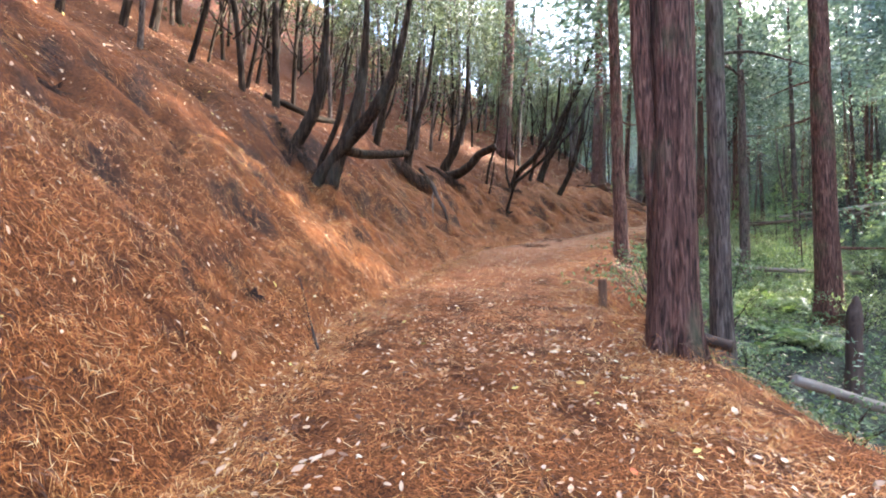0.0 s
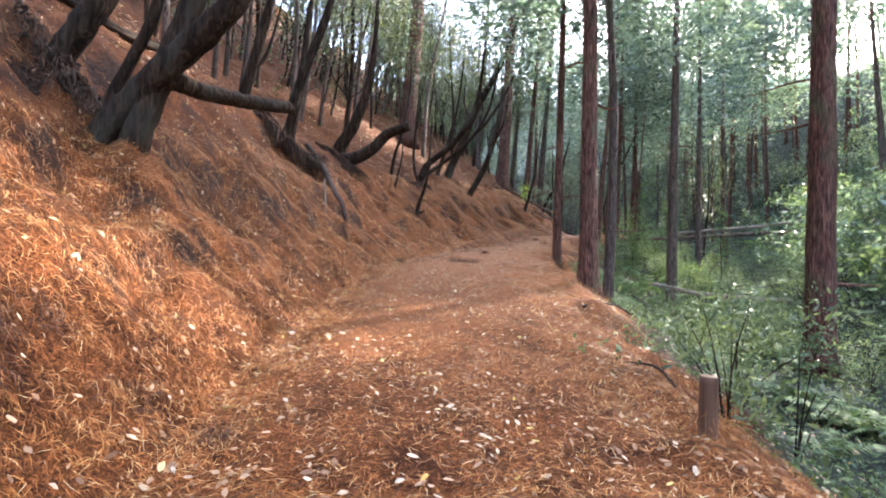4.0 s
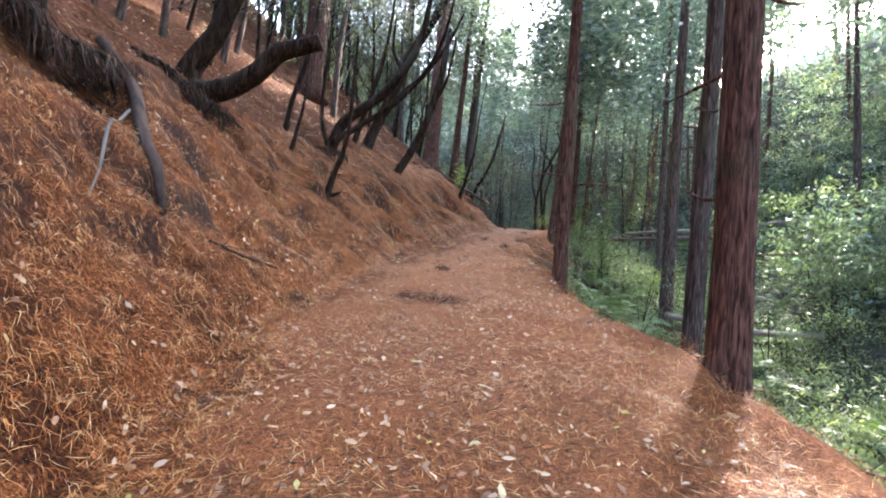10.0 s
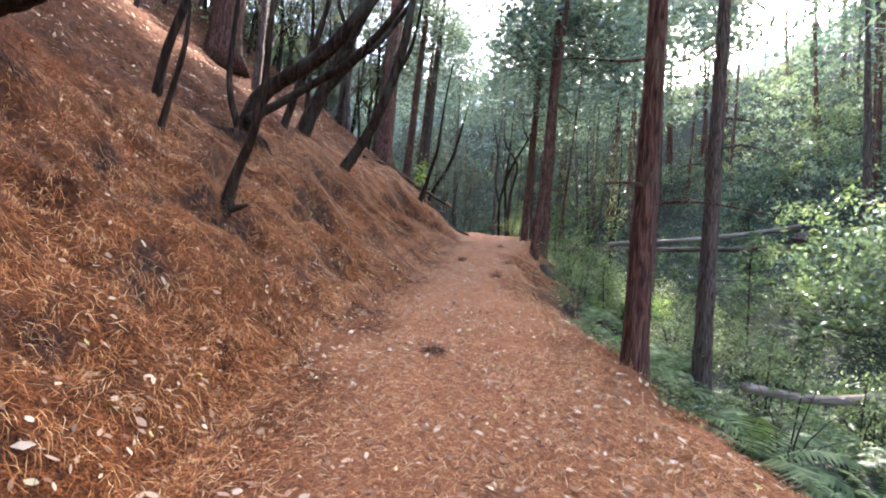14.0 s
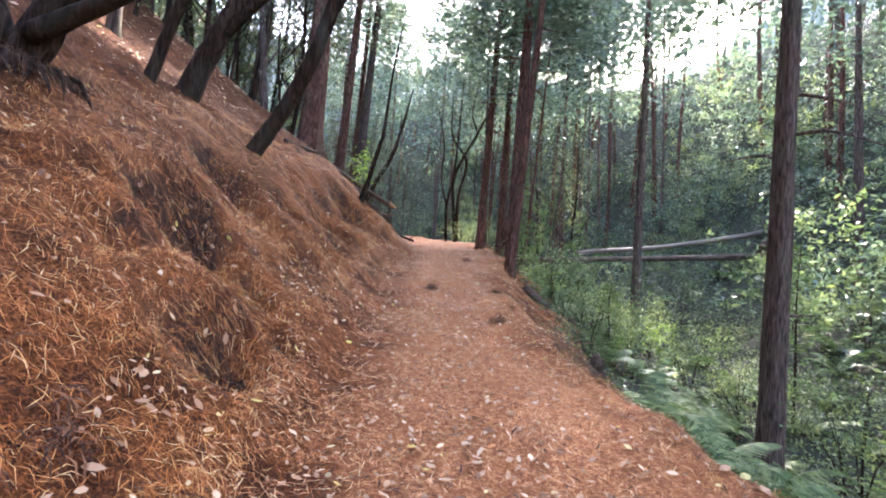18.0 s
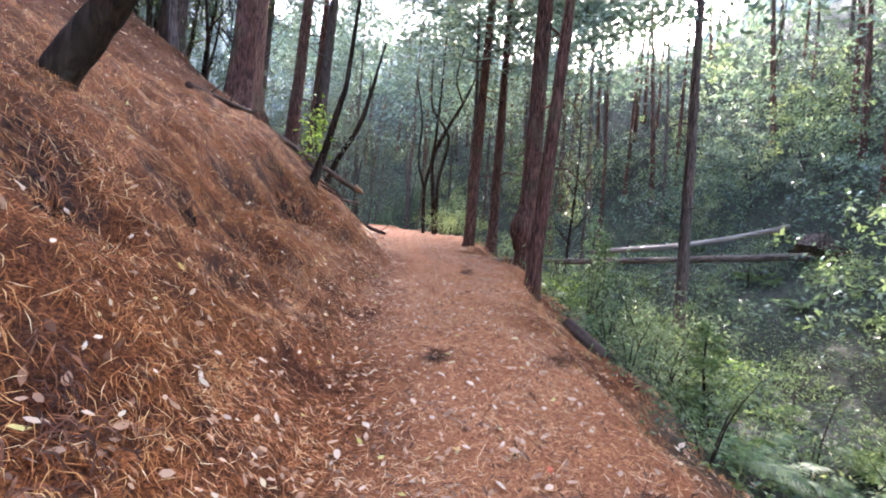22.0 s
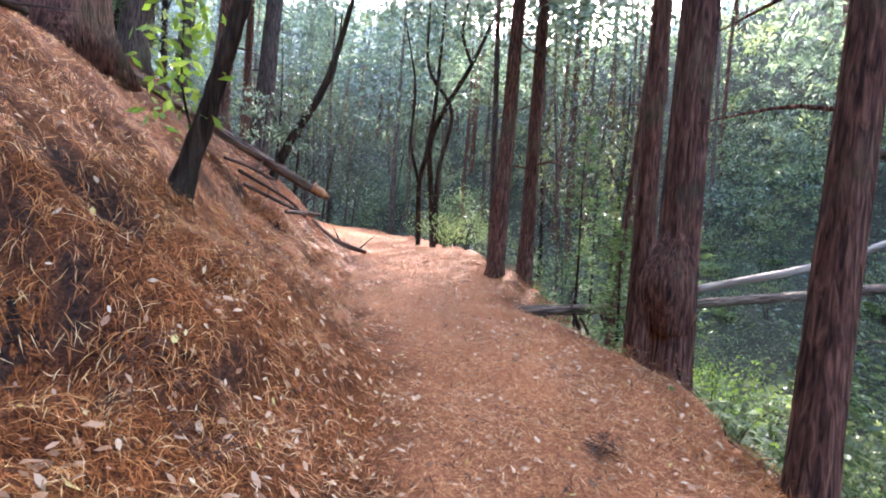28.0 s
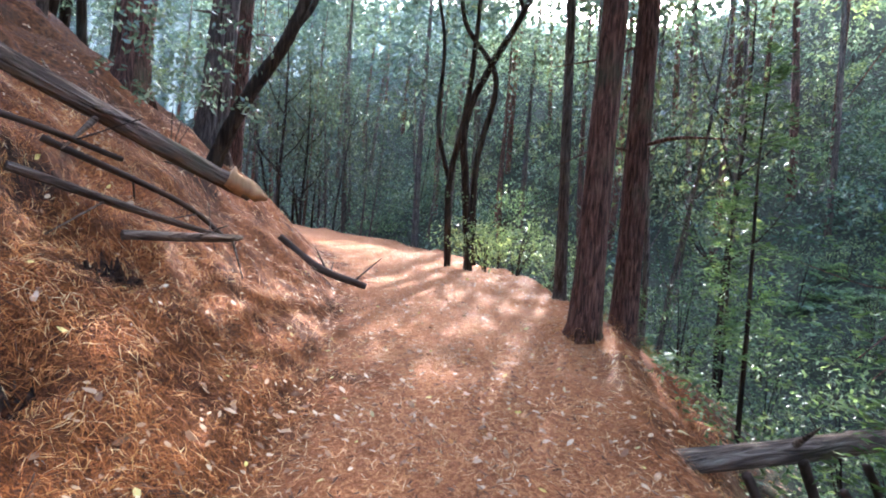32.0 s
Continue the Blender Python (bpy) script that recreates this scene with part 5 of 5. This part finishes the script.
for k, pts in enumerate([[(12.4, 30.7, 5.65, 0.03), (13.2, 30.9, 5.42, 0.028), (13.8, 31.05, 5.27, 0.015)], [(12.6, 31.3, 5.9, 0.028), (13.5, 31.4, 5.55, 0.024), (13.9, 31.4, 5.25, 0.02)],
                         [(12.9, 30.4, 5.3, 0.03), (13.5, 30.5, 5.3, 0.03), (13.75, 30.75, 5.3, 0.02)], [(12.1, 30.7, 5.98, 0.024), (12.5, 30.8, 5.92, 0.02), (13.0, 31.0, 5.8, 0.02)]]):
    log("broken_branch", pts, (FADEDWOOD, OLDWOOD)[k % 2], "broken bare branch lying on the bank", "branch", 2, 20 + k, 8, group="broken branches on the bank")
log("dark_stick", [(*on_ground(15.6, 33.75, 0.1), 0.05), (*on_ground(16.05, 33.35, 0.08), 0.06), (*on_ground(16.6, 32.87, 0.05), 0.05)], OLDWOOD, "dark rotten pole lying down the bank beside the path", "branch", 3, 31)
log("dead_branch_pile", [(*on_ground(8.2, 28.0, 0.1), 0.05), (*on_ground(9.0, 28.5, 0.12), 0.05), (*on_ground(9.8, 29.2, 0.1), 0.04)], OLDWOOD, "long dark branch lying on the slope", "branch", 5, 32)
log("fallen_stick", [(*on_ground(3.45, 10.4, 0.05), 0.02), (*on_ground(4.3, 10.9, 0.12), 0.02), (*on_ground(5.2, 11.6, 0.1), 0.012)], OLDWOOD, "dark bare stick at the path edge", "branch", 3, 33, 7)
log("fallen_stick", [(*on_ground(0.55, 15.0, 0.03), 0.012), (*on_ground(0.9, 15.3, 0.06), 0.012), (*on_ground(1.3, 15.65, 0.04), 0.006)], OLDWOOD, "thin dry forked stick on the needles", "branch", 3, 34, 6)
log("fallen_stick", [(*on_ground(-1.3, 4.9, 0.02), 0.014), (*on_ground(-1.5, 5.4, 0.03), 0.013), (*on_ground(-1.85, 6.0, 0.05), 0.006)], OLDWOOD, "thin dark stick lying on the bank", "branch", 1, 35, 6)
log("fallen_stick", [(*on_ground(2.62, 7.6, 0.04), 0.012), (*on_ground(2.75, 8.0, 0.06), 0.012), (*on_ground(2.8, 8.5, 0.03), 0.006)], OLDWOOD, "dark bare stick beside the wooden post", "branch", 2, 36, 7)
ROOT_RUN = [(-0.85, 17.3, 0.03, 0.07), (-0.4, 16.7, 0.05, 0.075), (-0.22, 15.98, 0.07, 0.07), (-0.08, 15.4, 0.08, 0.065), (0.05, 15.05, 0.08, 0.055), (0.15, 14.8, 0.03, 0.03)]
log("hanging_root", [(*on_ground(x, y, up), r) for x, y, up, r in ROOT_RUN], OLDWOOD, "thick dark root running down the bank", "root", 0, 37)
PALE_RUN = [(-0.22, 15.98, 0.06, 0.02), (-0.32, 16.1, 0.16, 0.02), (-0.36, 15.7, 0.14, 0.018), (-0.33, 15.0, 0.07, 0.016), (-0.31, 14.6, 0.05, 0.013), (-0.3, 14.2, 0.02, 0.007)]
log("hanging_root", [(*on_ground(x, y, up), r) for x, y, up, r in PALE_RUN], DEADWOOD, "thin pale root looping over the bank", "root", 0, 38, 8)


def root_mass(line, drop, seed, label):
    """A dark tangle of roots under the lip of the bank, along a line in plan."""
    rng = np.random.default_rng(seed)
    at = np.array([(x, y, float(height([x], [y], False)[0])) for x, y in line])
    root = thing("root_mass", at[0], label, "roots", "root tangles under the leaning trees")
    rel = at - at[0]
    track = curve_through([(*p, 0.1) for p in rel], 60)[:, :3]
    for k in range(int(11 * len(line))):
        p = track[int(rng.integers(60))] + [rng.normal(0, 0.05), rng.normal(0, 0.05), -0.02]
        x, y = p[0] + at[0][0], p[1] + at[0][1]
        e = 0.3
        gx, gy = ground_z(x + e, y) - ground_z(x - e, y), ground_z(x, y + e) - ground_z(x, y - e)
        w = np.array([-gx, -gy]) / max(math.hypot(gx, gy), 1e-6)
        w = np.array([w[0], w[1], 0]) * rng.uniform(0.2, 0.75) + [*rng.normal(0, 0.35, 2), 0]
        q = drop * rng.uniform(0.5, 1.2)
        r = rng.uniform(0.008, 0.032)
        m, tip = p + w * q * 0.55 + [0, 0, -0.3 * q], p + w * q * 0.8 + [*rng.normal(0, 0.06, 2), -q]
        piece("root", tube_mesh("root", [(*(p - w * 0.2), r * 1.2), (*(p + w * 0.12), r * 1.1), (*m, r * 0.8), (*tip, 0.003)], (OLDWOOD, DARKBARK)[k % 2], sides=5, rings=9, knobs=0.15, seed=seed + k), root)
    n = int(420 * len(line))
    p = track[rng.integers(60, size=n)] + rng.normal(0, 0.09, (n, 3)) * [1, 1, 0.4]
    v, f = leaves(p, rng.normal(0, 0.35, (n, 3)) + [0.25, -0.25, -1], drop * rng.uniform(0.3, 1.0, n), 0.009, rng, 0.0)
    tagged(piece("root_hair", mesh_of("root_hair", v, f, [ROOTS]), root), kind="stuff")


root_mass([(-4.0, 10.5), (-3.5, 10.3), (-3.1, 10.15), (-2.75, 10.15)], 0.26, 901, "dark tangle of roots and earth under the leaning trunks")
root_mass([(-2.0, 15.9), (-1.5, 15.75), (-1.05, 15.8), (-0.75, 16.3), (-0.55, 16.9)], 0.45, 902, "dark undercut root tangle below an upright hardwood")
root_mass([(-0.7, 18.3), (-0.25, 18.75), (0.3, 18.8), (0.8, 18.7)], 0.4, 903, "dark root tangle beneath the curling trunk")
root_mass([(2.9, 21.5), (3.25, 21.85), (3.6, 22.15)], 0.36, 904, "dark root clump at the foot of a many-limbed hardwood")
log("dead_limb", [(*on_ground(-4.95, 12.7, 0.06), 0.09), (*on_ground(-4.4, 13.1, 0.1), 0.10), (*on_ground(-3.9, 13.6, 0.12), 0.10), (*on_ground(-3.4, 14.4, 0.1), 0.08)], DARKBARK, "long dark mossy limb lying across the slope", "branch", 4, 39)


def post(x, y):
    z = ground_z(x, y)
    root = thing("wooden_post", (x, y, z), "short weathered round wooden post beside the path", "post")
    v, f = merged([tube([(0.01, 0, -0.15, 0.068), (0, 0, 0.0, 0.066), (0, 0, 0.25, 0.063), (0, 0, 0.44, 0.062)], sides=14, rings=12, knobs=0.02, seed=2)])
    piece("shaft", mesh_of("shaft", v, f, [POSTWOOD], smooth=True), root)
    v, f = merged([tube([(0, 0, 0.436, 0.058), (0, 0, 0.444, 0.057)], sides=14, rings=3, knobs=0.02, seed=3)])
    piece("sawn_top", mesh_of("sawn_top", v, f, [CUTWOOD]), root, "pale sawn end grain")


post(2.42, 7.05)


def snag(x, y, pts, label):
    root = thing("broken_snag", on_ground(x, y), label, "stump")
    piece("stem", tube_mesh("stem", pts, OLDWOOD, sides=11, rings=20, knobs=0.16, flare=0.2, seed=4), root)
    if pts[-1][2] > 1:
        piece("branch_stub", tube_mesh("branch_stub", [(0.0, 0.0, 0.5, 0.05), (0.15, 0.1, 0.75, 0.03), (0.3, 0.15, 0.85, 0.008)], OLDWOOD, sides=6, rings=6), root)


snag(6.2, 7.1, [(-0.05, 0, -0.2, 0.12), (0, 0, 0.1, 0.11), (0.06, 0.0, 0.7, 0.1), (0.1, 0.02, 1.15, 0.1), (0.14, 0.03, 1.45, 0.03)], "dark broken snag below the path")
snag(9.7, 20.15, [(0, 0, -0.2, 0.12), (0, 0, 0.0, 0.11), (0.02, 0, 0.12, 0.09), (0.03, 0, 0.2, 0.03)], "small dark rotten stump at the path edge")
snag(12.05, 22.0, [(0, 0, -0.2, 0.09), (0, 0, 0.0, 0.085), (0.02, 0, 0.08, 0.07), (0.03, 0, 0.12, 0.02)], "small dark rotten stump at the path edge")


def rootplate(x, y, z):
    rng = np.random.default_rng(9)
    root = thing("upturned_root_plate", (x, y, z), "upturned root plate of the fallen trunk with hanging earth", "root plate")
    v, f = merged([tube([(-0.05, -0.1, -0.2, 0.75), (0.1, -0.15, 0.05, 0.7), (0.35, -0.2, 0.15, 0.3)], sides=18, rings=12, knobs=0.35, seed=5)])
    piece("earth_clod", mesh_of("earth_clod", v, f, [FADEDWOOD], smooth=False), root)
    for k in range(14):
        a, q = rng.uniform(0, 6.28), rng.uniform(0.5, 1.0)
        piece("root", tube_mesh("root", [(0, 0, 0, 0.05), (-0.1, math.cos(a) * q * 0.6, math.sin(a) * q * 0.6, 0.035), (rng.normal(0, 0.15), math.cos(a) * q, math.sin(a) * q, 0.008)], DEADWOOD, sides=5, rings=7, knobs=0.15, seed=k), root)


rootplate(27.1, 21.3, 4.85)


# ---- undercut lips of the bank with hanging root hair ----
def overhang(x, y, wide, deep, seed, label="dark undercut hollow in the bank with hanging roots"):
    rng = np.random.default_rng(seed)
    e = 0.2
    gx, gy = (ground_z(x + e, y) - ground_z(x - e, y)) / (2 * e), (ground_z(x, y + e) - ground_z(x, y - e)) / (2 * e)
    down = Vector((-gx, -gy, 0)).normalized()
    side = Vector((-down.y, down.x, 0))
    root = thing("bank_hollow", on_ground(x, y), label, "hollow", "hollows in the cut bank")
    n, m = 25, 13
    vs, fs = [], []
    for i in range(n):
        for j in range(m):
            a, b = (i / (n - 1) - 0.5) * wide, j / (m - 1)
            q = side * a * 0.9 + down * (deep * (0.8 * b - 0.25) + rng.normal(0, 0.03))
            g = ground_z(x + q.x, y + q.y) - root.location.z
            lift = rng.normal(0.03, 0.05) - 0.13 * ((2 * a / wide) ** 2 + (2 * b - 1) ** 2)
            vs.append((q.x, q.y, g + 0.012 + lift))
    for i in range(n - 1):
        for j in range(m - 1):
            a = i * m + j
            fs.append((a, a + m, a + m + 1, a + 1))
    # dark earth sheet that paints the shade inside the hollow
    piece("bare_earth", mesh_of("bare_earth", np.array(vs), np.array(fs), [HOLLOW_EARTH]), root)
    for name, mat, k, back, long, thin in (("root_hair", ROOTS, int(130 * wide), 0.25, 0.6, 0.004), ("draped_needles", NEEDLE, int(460 * wide), 0.6, 0.6, 0.0022)):
        a = rng.normal(0, 0.36, k) * wide
        st = [root.location + side * float(t) - down * deep * float(back + u) for t, u in zip(a, rng.normal(0, 0.22, k))]
        at = np.array([(p.x, p.y, ground_z(p.x, p.y) + 0.05) for p in st]) - np.array(root.location)
        fall = np.array(down)[None] * rng.uniform(0.5, 1.0, k)[:, None] + [0, 0, -0.62] + rng.normal(0, 0.2, (k, 3))
        v, f = leaves(at, fall, deep * long * rng.uniform(0.4, 1.2, k), thin, rng, 0.0)
        tagged(piece(name, mesh_of(name, v, f, [mat]), root), kind="stuff")


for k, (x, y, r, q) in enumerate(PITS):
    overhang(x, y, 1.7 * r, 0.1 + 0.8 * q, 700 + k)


def mound(x, y, size, seed):
    """A scuffed dark clump of needles on the path."""
    rng = np.random.default_rng(seed)
    n = 220
    at = np.stack([rng.normal(0, size, n), rng.normal(0, size * 0.6, n), np.abs(rng.normal(0.03, 0.035, n))], 1)
    v, f = leaves(at, rng.normal(0, 1, (n, 3)) * [1, 1, 0.35], 0.12, 0.004, rng, 0.0)
    tagged(new("needle_clump", mesh_of("needle_clump", v, f, [ROOTS])), "dark scuffed clump of needles on the path", "needle clump", kind="stuff").location = on_ground(x, y, 0.01)


for k, (x, y, q) in enumerate([(3.0, 15.0, 0.11), (3.2, 14.8, 0.10), (2.8, 15.15, 0.08), (1.45, 15.25, 0.06), (6.4, 16.8, 0.05), (9.5, 21.9, 0.1), (8.6, 22.6, 0.06), (12.1, 25.2, 0.07), (1.9, 9.0, 0.12), (8.0, 20.6, 0.06), (4.3, 17.2, 0.05)]):
    mound(x, y, q, 800 + k)


def young_conifer(x, y, high, seed, mat=FERN):
    rng = np.random.default_rng(seed)
    root = thing("young_conifer", on_ground(x, y), "young conifer with feathery bright green branches", "tree", "young conifers by the creek")
    piece("trunk", tube_mesh("trunk", [(0, 0, -0.2, 0.03), (0.02, 0.0, high * 0.3, 0.024), (0.0, 0.03, high * 0.7, 0.013), (0.02, 0.0, high, 0.004)], DARKBARK, sides=7, rings=14), root)
    parts = []
    for k in range(64):
        h = high * rng.uniform(0.15, 0.98)
        a, q = rng.uniform(0, 6.28), (0.34 * high * (1.05 - h / high) + 0.08) * rng.uniform(0.6, 1.1)
        w = np.array([math.cos(a), math.sin(a), rng.normal(0.12, 0.18)])
        n = 26
        u = rng.uniform(0.1, 1, n)
        at = np.array([0, 0, h]) + w * (u * q)[:, None] + [0, 0, -0.22 * q] * (u**2)[:, None] + rng.normal(0, 0.025, (n, 3))
        way = w * 0.8 + np.cross(w, [0, 0, 1]) * rng.choice([-1, 1], n)[:, None] + rng.normal(0, 0.35, (n, 3))
        parts.append(leaves(at, way, 0.095 * (1.3 - 0.6 * u), 0.022, rng, 0.05))
    piece("crown", mesh_of("crown", *joined(parts), [mat]), root)


for k, (x, y, q, r) in enumerate([(16.05, 27.7, 0.55, 0.035), (16.6, 27.45, 0.75, 0.04), (16.9, 27.1, 0.7, 0.03), (17.4, 26.95, 0.9, 0.03), (16.3, 27.2, 0.5, 0.025), (17.9, 26.7, 0.9, 0.035)]):
    z = 3.93 + (x - 15.35) * 0.042
    log("dead_prop", [(x, y, z - 0.04, r), (x + 0.08, y - 0.1, z - q * 0.5, r * 0.9), (x + (0.25, -0.15)[k % 2], y - 0.25, min(z - q, ground_z(x + 0.1, y - 0.25) - 0.03), r * 0.6)], OLDWOOD, "dead branch stub propping up the fallen trunk", "branch", 2, 950 + k, 7, group="dead branches under the log")
tall_tree("tree", 16.75, 26.9, 0.14, (0.04, -0.05), 11, REDBARK, "thin dark young conifer with reddish bark beside the fallen log", NEAR, 51, dead=10, crown_at=0.62)
young_conifer(18.2, 28.15, 4.4, 66, FERN)
young_conifer(20.8, 28.9, 4.0, 67, FERN)
young_conifer(19.4, 26.2, 3.6, 68, FERN)
young_conifer(17.1, 26.9, 3.4, 61)
young_conifer(16.3, 26.6, 2.4, 62)
young_conifer(15.2, 24.0, 2.0, 63)
young_conifer(12.6, 21.4, 1.6, 64)
young_conifer(14.3, 18.5, 3.6, 65)


def needles_at_foot(x, y, r, seed):
    """Straw caught around the foot of a trunk."""
    rng = np.random.default_rng(seed)
    n = 420
    a, q = rng.uniform(0, 6.28, n), r * (1.0 + np.abs(rng.normal(0, 0.5, n)))
    px, py = x + np.cos(a) * q, y + np.sin(a) * q
    at = np.stack([px, py, surface(px, py) + 0.02 + 0.22 * r / q * rng.random(n)], 1) - [x, y, ground_z(x, y)]
    v, f = leaves(at, np.stack([np.cos(a), np.sin(a), rng.normal(-0.5, 0.6, n)], 1) + rng.normal(0, 0.5, (n, 3)), 0.15, 0.0028, rng, 0.0)
    ob = tagged(new("needle_drift", mesh_of("needle_drift", v, f, [NEEDLE])), "drift of dry needles caught round the foot of a trunk", "pine needles", kind="stuff")
    ob.location = (x, y, ground_z(x, y))


for k, (x, y, r) in enumerate([(2.36, 4.78, 0.3), (3.95, 6.6, 0.2), (4.75, 12.35, 0.24), (6.17, 16.24, 0.17), (12.65, 24.18, 0.18), (14.1, 25.32, 0.26), (14.95, 25.9, 0.2), (17.5, 29.7, 0.24), (18.85, 29.75, 0.24), (2.42, 7.05, 0.1)]):
    needles_at_foot(x, y, r, 970 + k)


# ---- leafy ground cover below the path and on the far slope ----
def ground_cover(name, n, s0, s1, d0, d1, lo, hi, leaf, mats, seed, label, gaps=0.0):
    rng = np.random.default_rng(seed)
    parts = []
    for mat_k in range(len(mats)):
        x, y, s, d = scatter(n, s0, s1, d0, d1, rng)
        right = np.interp(s, SHAPE[:, 0], SHAPE[:, 2])
        keep = (lumps(x, y, 1.0, seed + mat_k) > gaps) & (d > right + 0.75 + 0.5 * lumps(x, y, 0.8, seed))
        x, y = x[keep], y[keep]
        k = len(x)
        up = lo + (hi - lo) * rng.random(k) ** 1.5 * (0.6 + 0.4 * lumps(x, y, 1.6, seed + 7))
        at = np.stack([x, y, surface(x, y) + up], 1)
        v, f = leaves(at, rng.normal(0, 1, (k, 3)) * [1, 1, 0.5], leaf * rng.uniform(0.6, 1.4, k), leaf * 0.42, rng, 0.1)
        tagged(new(name, mesh_of(name, v, f, [mats[mat_k]])), label, "undergrowth", kind="stuff")


ground_cover("creek_undergrowth", 26000, 4, 52, 2.6, 11, 0.02, 0.45, 0.075, [BROAD, SHRUB, FERN], 71, "low mixed green undergrowth on the creek bank", -0.25)
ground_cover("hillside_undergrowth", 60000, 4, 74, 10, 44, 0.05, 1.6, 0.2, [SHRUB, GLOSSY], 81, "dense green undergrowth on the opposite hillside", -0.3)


def understorey(n, s0, s1, d0, d1, lo, hi, leaf, mat, seed):
    """Thin sprays of leaves among the stems up the slope."""
    rng = np.random.default_rng(seed)
    k = n // 16
    x, y, s, d = scatter(k, s0, s1, d0, d1, rng)
    z = surface(x, y) + rng.uniform(lo, hi, k)
    keep = lumps(x, y, 2.2, seed) + 0.5 * lumps(x + 0.7 * z, y - 0.5 * z, 0.8, seed + 1) > -0.25
    c = np.stack([x, y, z], 1)[keep]
    at = np.repeat(c, 16, 0) + rng.normal(0, 0.26, (len(c) * 16, 3)) * [1, 1, 0.55]
    m = len(at)
    v, f = leaves(at, rng.normal(0, 1, (m, 3)) + [0, 0, -0.3], leaf * rng.uniform(0.6, 1.35, m), leaf * 0.4, rng, 0.12)
    tagged(new("understorey_foliage", mesh_of("understorey_foliage", v, f, [mat])), "thin olive-green understorey leaves among the stems up the slope", "undergrowth", kind="stuff")


understorey(56000, 12, 64, -15, -7.5, 0.6, 7.5, 0.13, OLIVE, 181)
understorey(40000, 26, 66, -14, -6.5, 0.4, 6.5, 0.13, SHRUB, 191)


def hazy_distance():
    """Glowing sheet for pale wooded slopes far behind the trees, brightest towards the sun."""
    m, n, l, b = material("glowing_far_woods", 1.0)
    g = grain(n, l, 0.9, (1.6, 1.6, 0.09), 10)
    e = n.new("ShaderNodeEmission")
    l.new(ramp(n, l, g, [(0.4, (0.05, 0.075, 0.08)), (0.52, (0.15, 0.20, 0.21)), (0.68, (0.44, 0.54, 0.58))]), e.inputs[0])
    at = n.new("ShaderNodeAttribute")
    at.attribute_name = "haze_glow"
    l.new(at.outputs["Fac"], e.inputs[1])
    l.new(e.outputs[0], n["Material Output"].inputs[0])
    rng = np.random.default_rng(17)
    vs, fs, haze_glow = [], [], []
    k, rows = 480, 7
    for i in range(k):
        a = radians(-55 + 215 * i / (k - 1))
        x, y = 8 + 66 * math.sin(a), 18 + 66 * math.cos(a)
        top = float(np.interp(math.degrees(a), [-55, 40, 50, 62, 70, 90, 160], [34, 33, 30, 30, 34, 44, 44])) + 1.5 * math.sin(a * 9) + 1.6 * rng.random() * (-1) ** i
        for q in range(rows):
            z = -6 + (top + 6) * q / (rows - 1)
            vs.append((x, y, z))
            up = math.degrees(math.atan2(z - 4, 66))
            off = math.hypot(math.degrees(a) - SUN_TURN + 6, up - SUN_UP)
            # emission strength: haze painted as a glow around the sun's direction
            haze_glow.append(0.075 + 0.46 * math.exp(-((off / 14) ** 2)) + 0.15 * math.exp(-((off / 30) ** 2)))
    for i in range(k - 1):
        for q in range(rows - 1):
            b = i * rows + q
            fs.append((b, b + rows, b + rows + 1, b + 1))
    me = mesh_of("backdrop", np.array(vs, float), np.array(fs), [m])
    me.attributes.new("haze_glow", "FLOAT", "POINT").data.foreach_set("value", np.array(haze_glow, np.float32))
    tagged(new("backdrop", me), "glowing backdrop sheet of pale hazy wooded slopes in the distance", "backdrop", kind="structure")


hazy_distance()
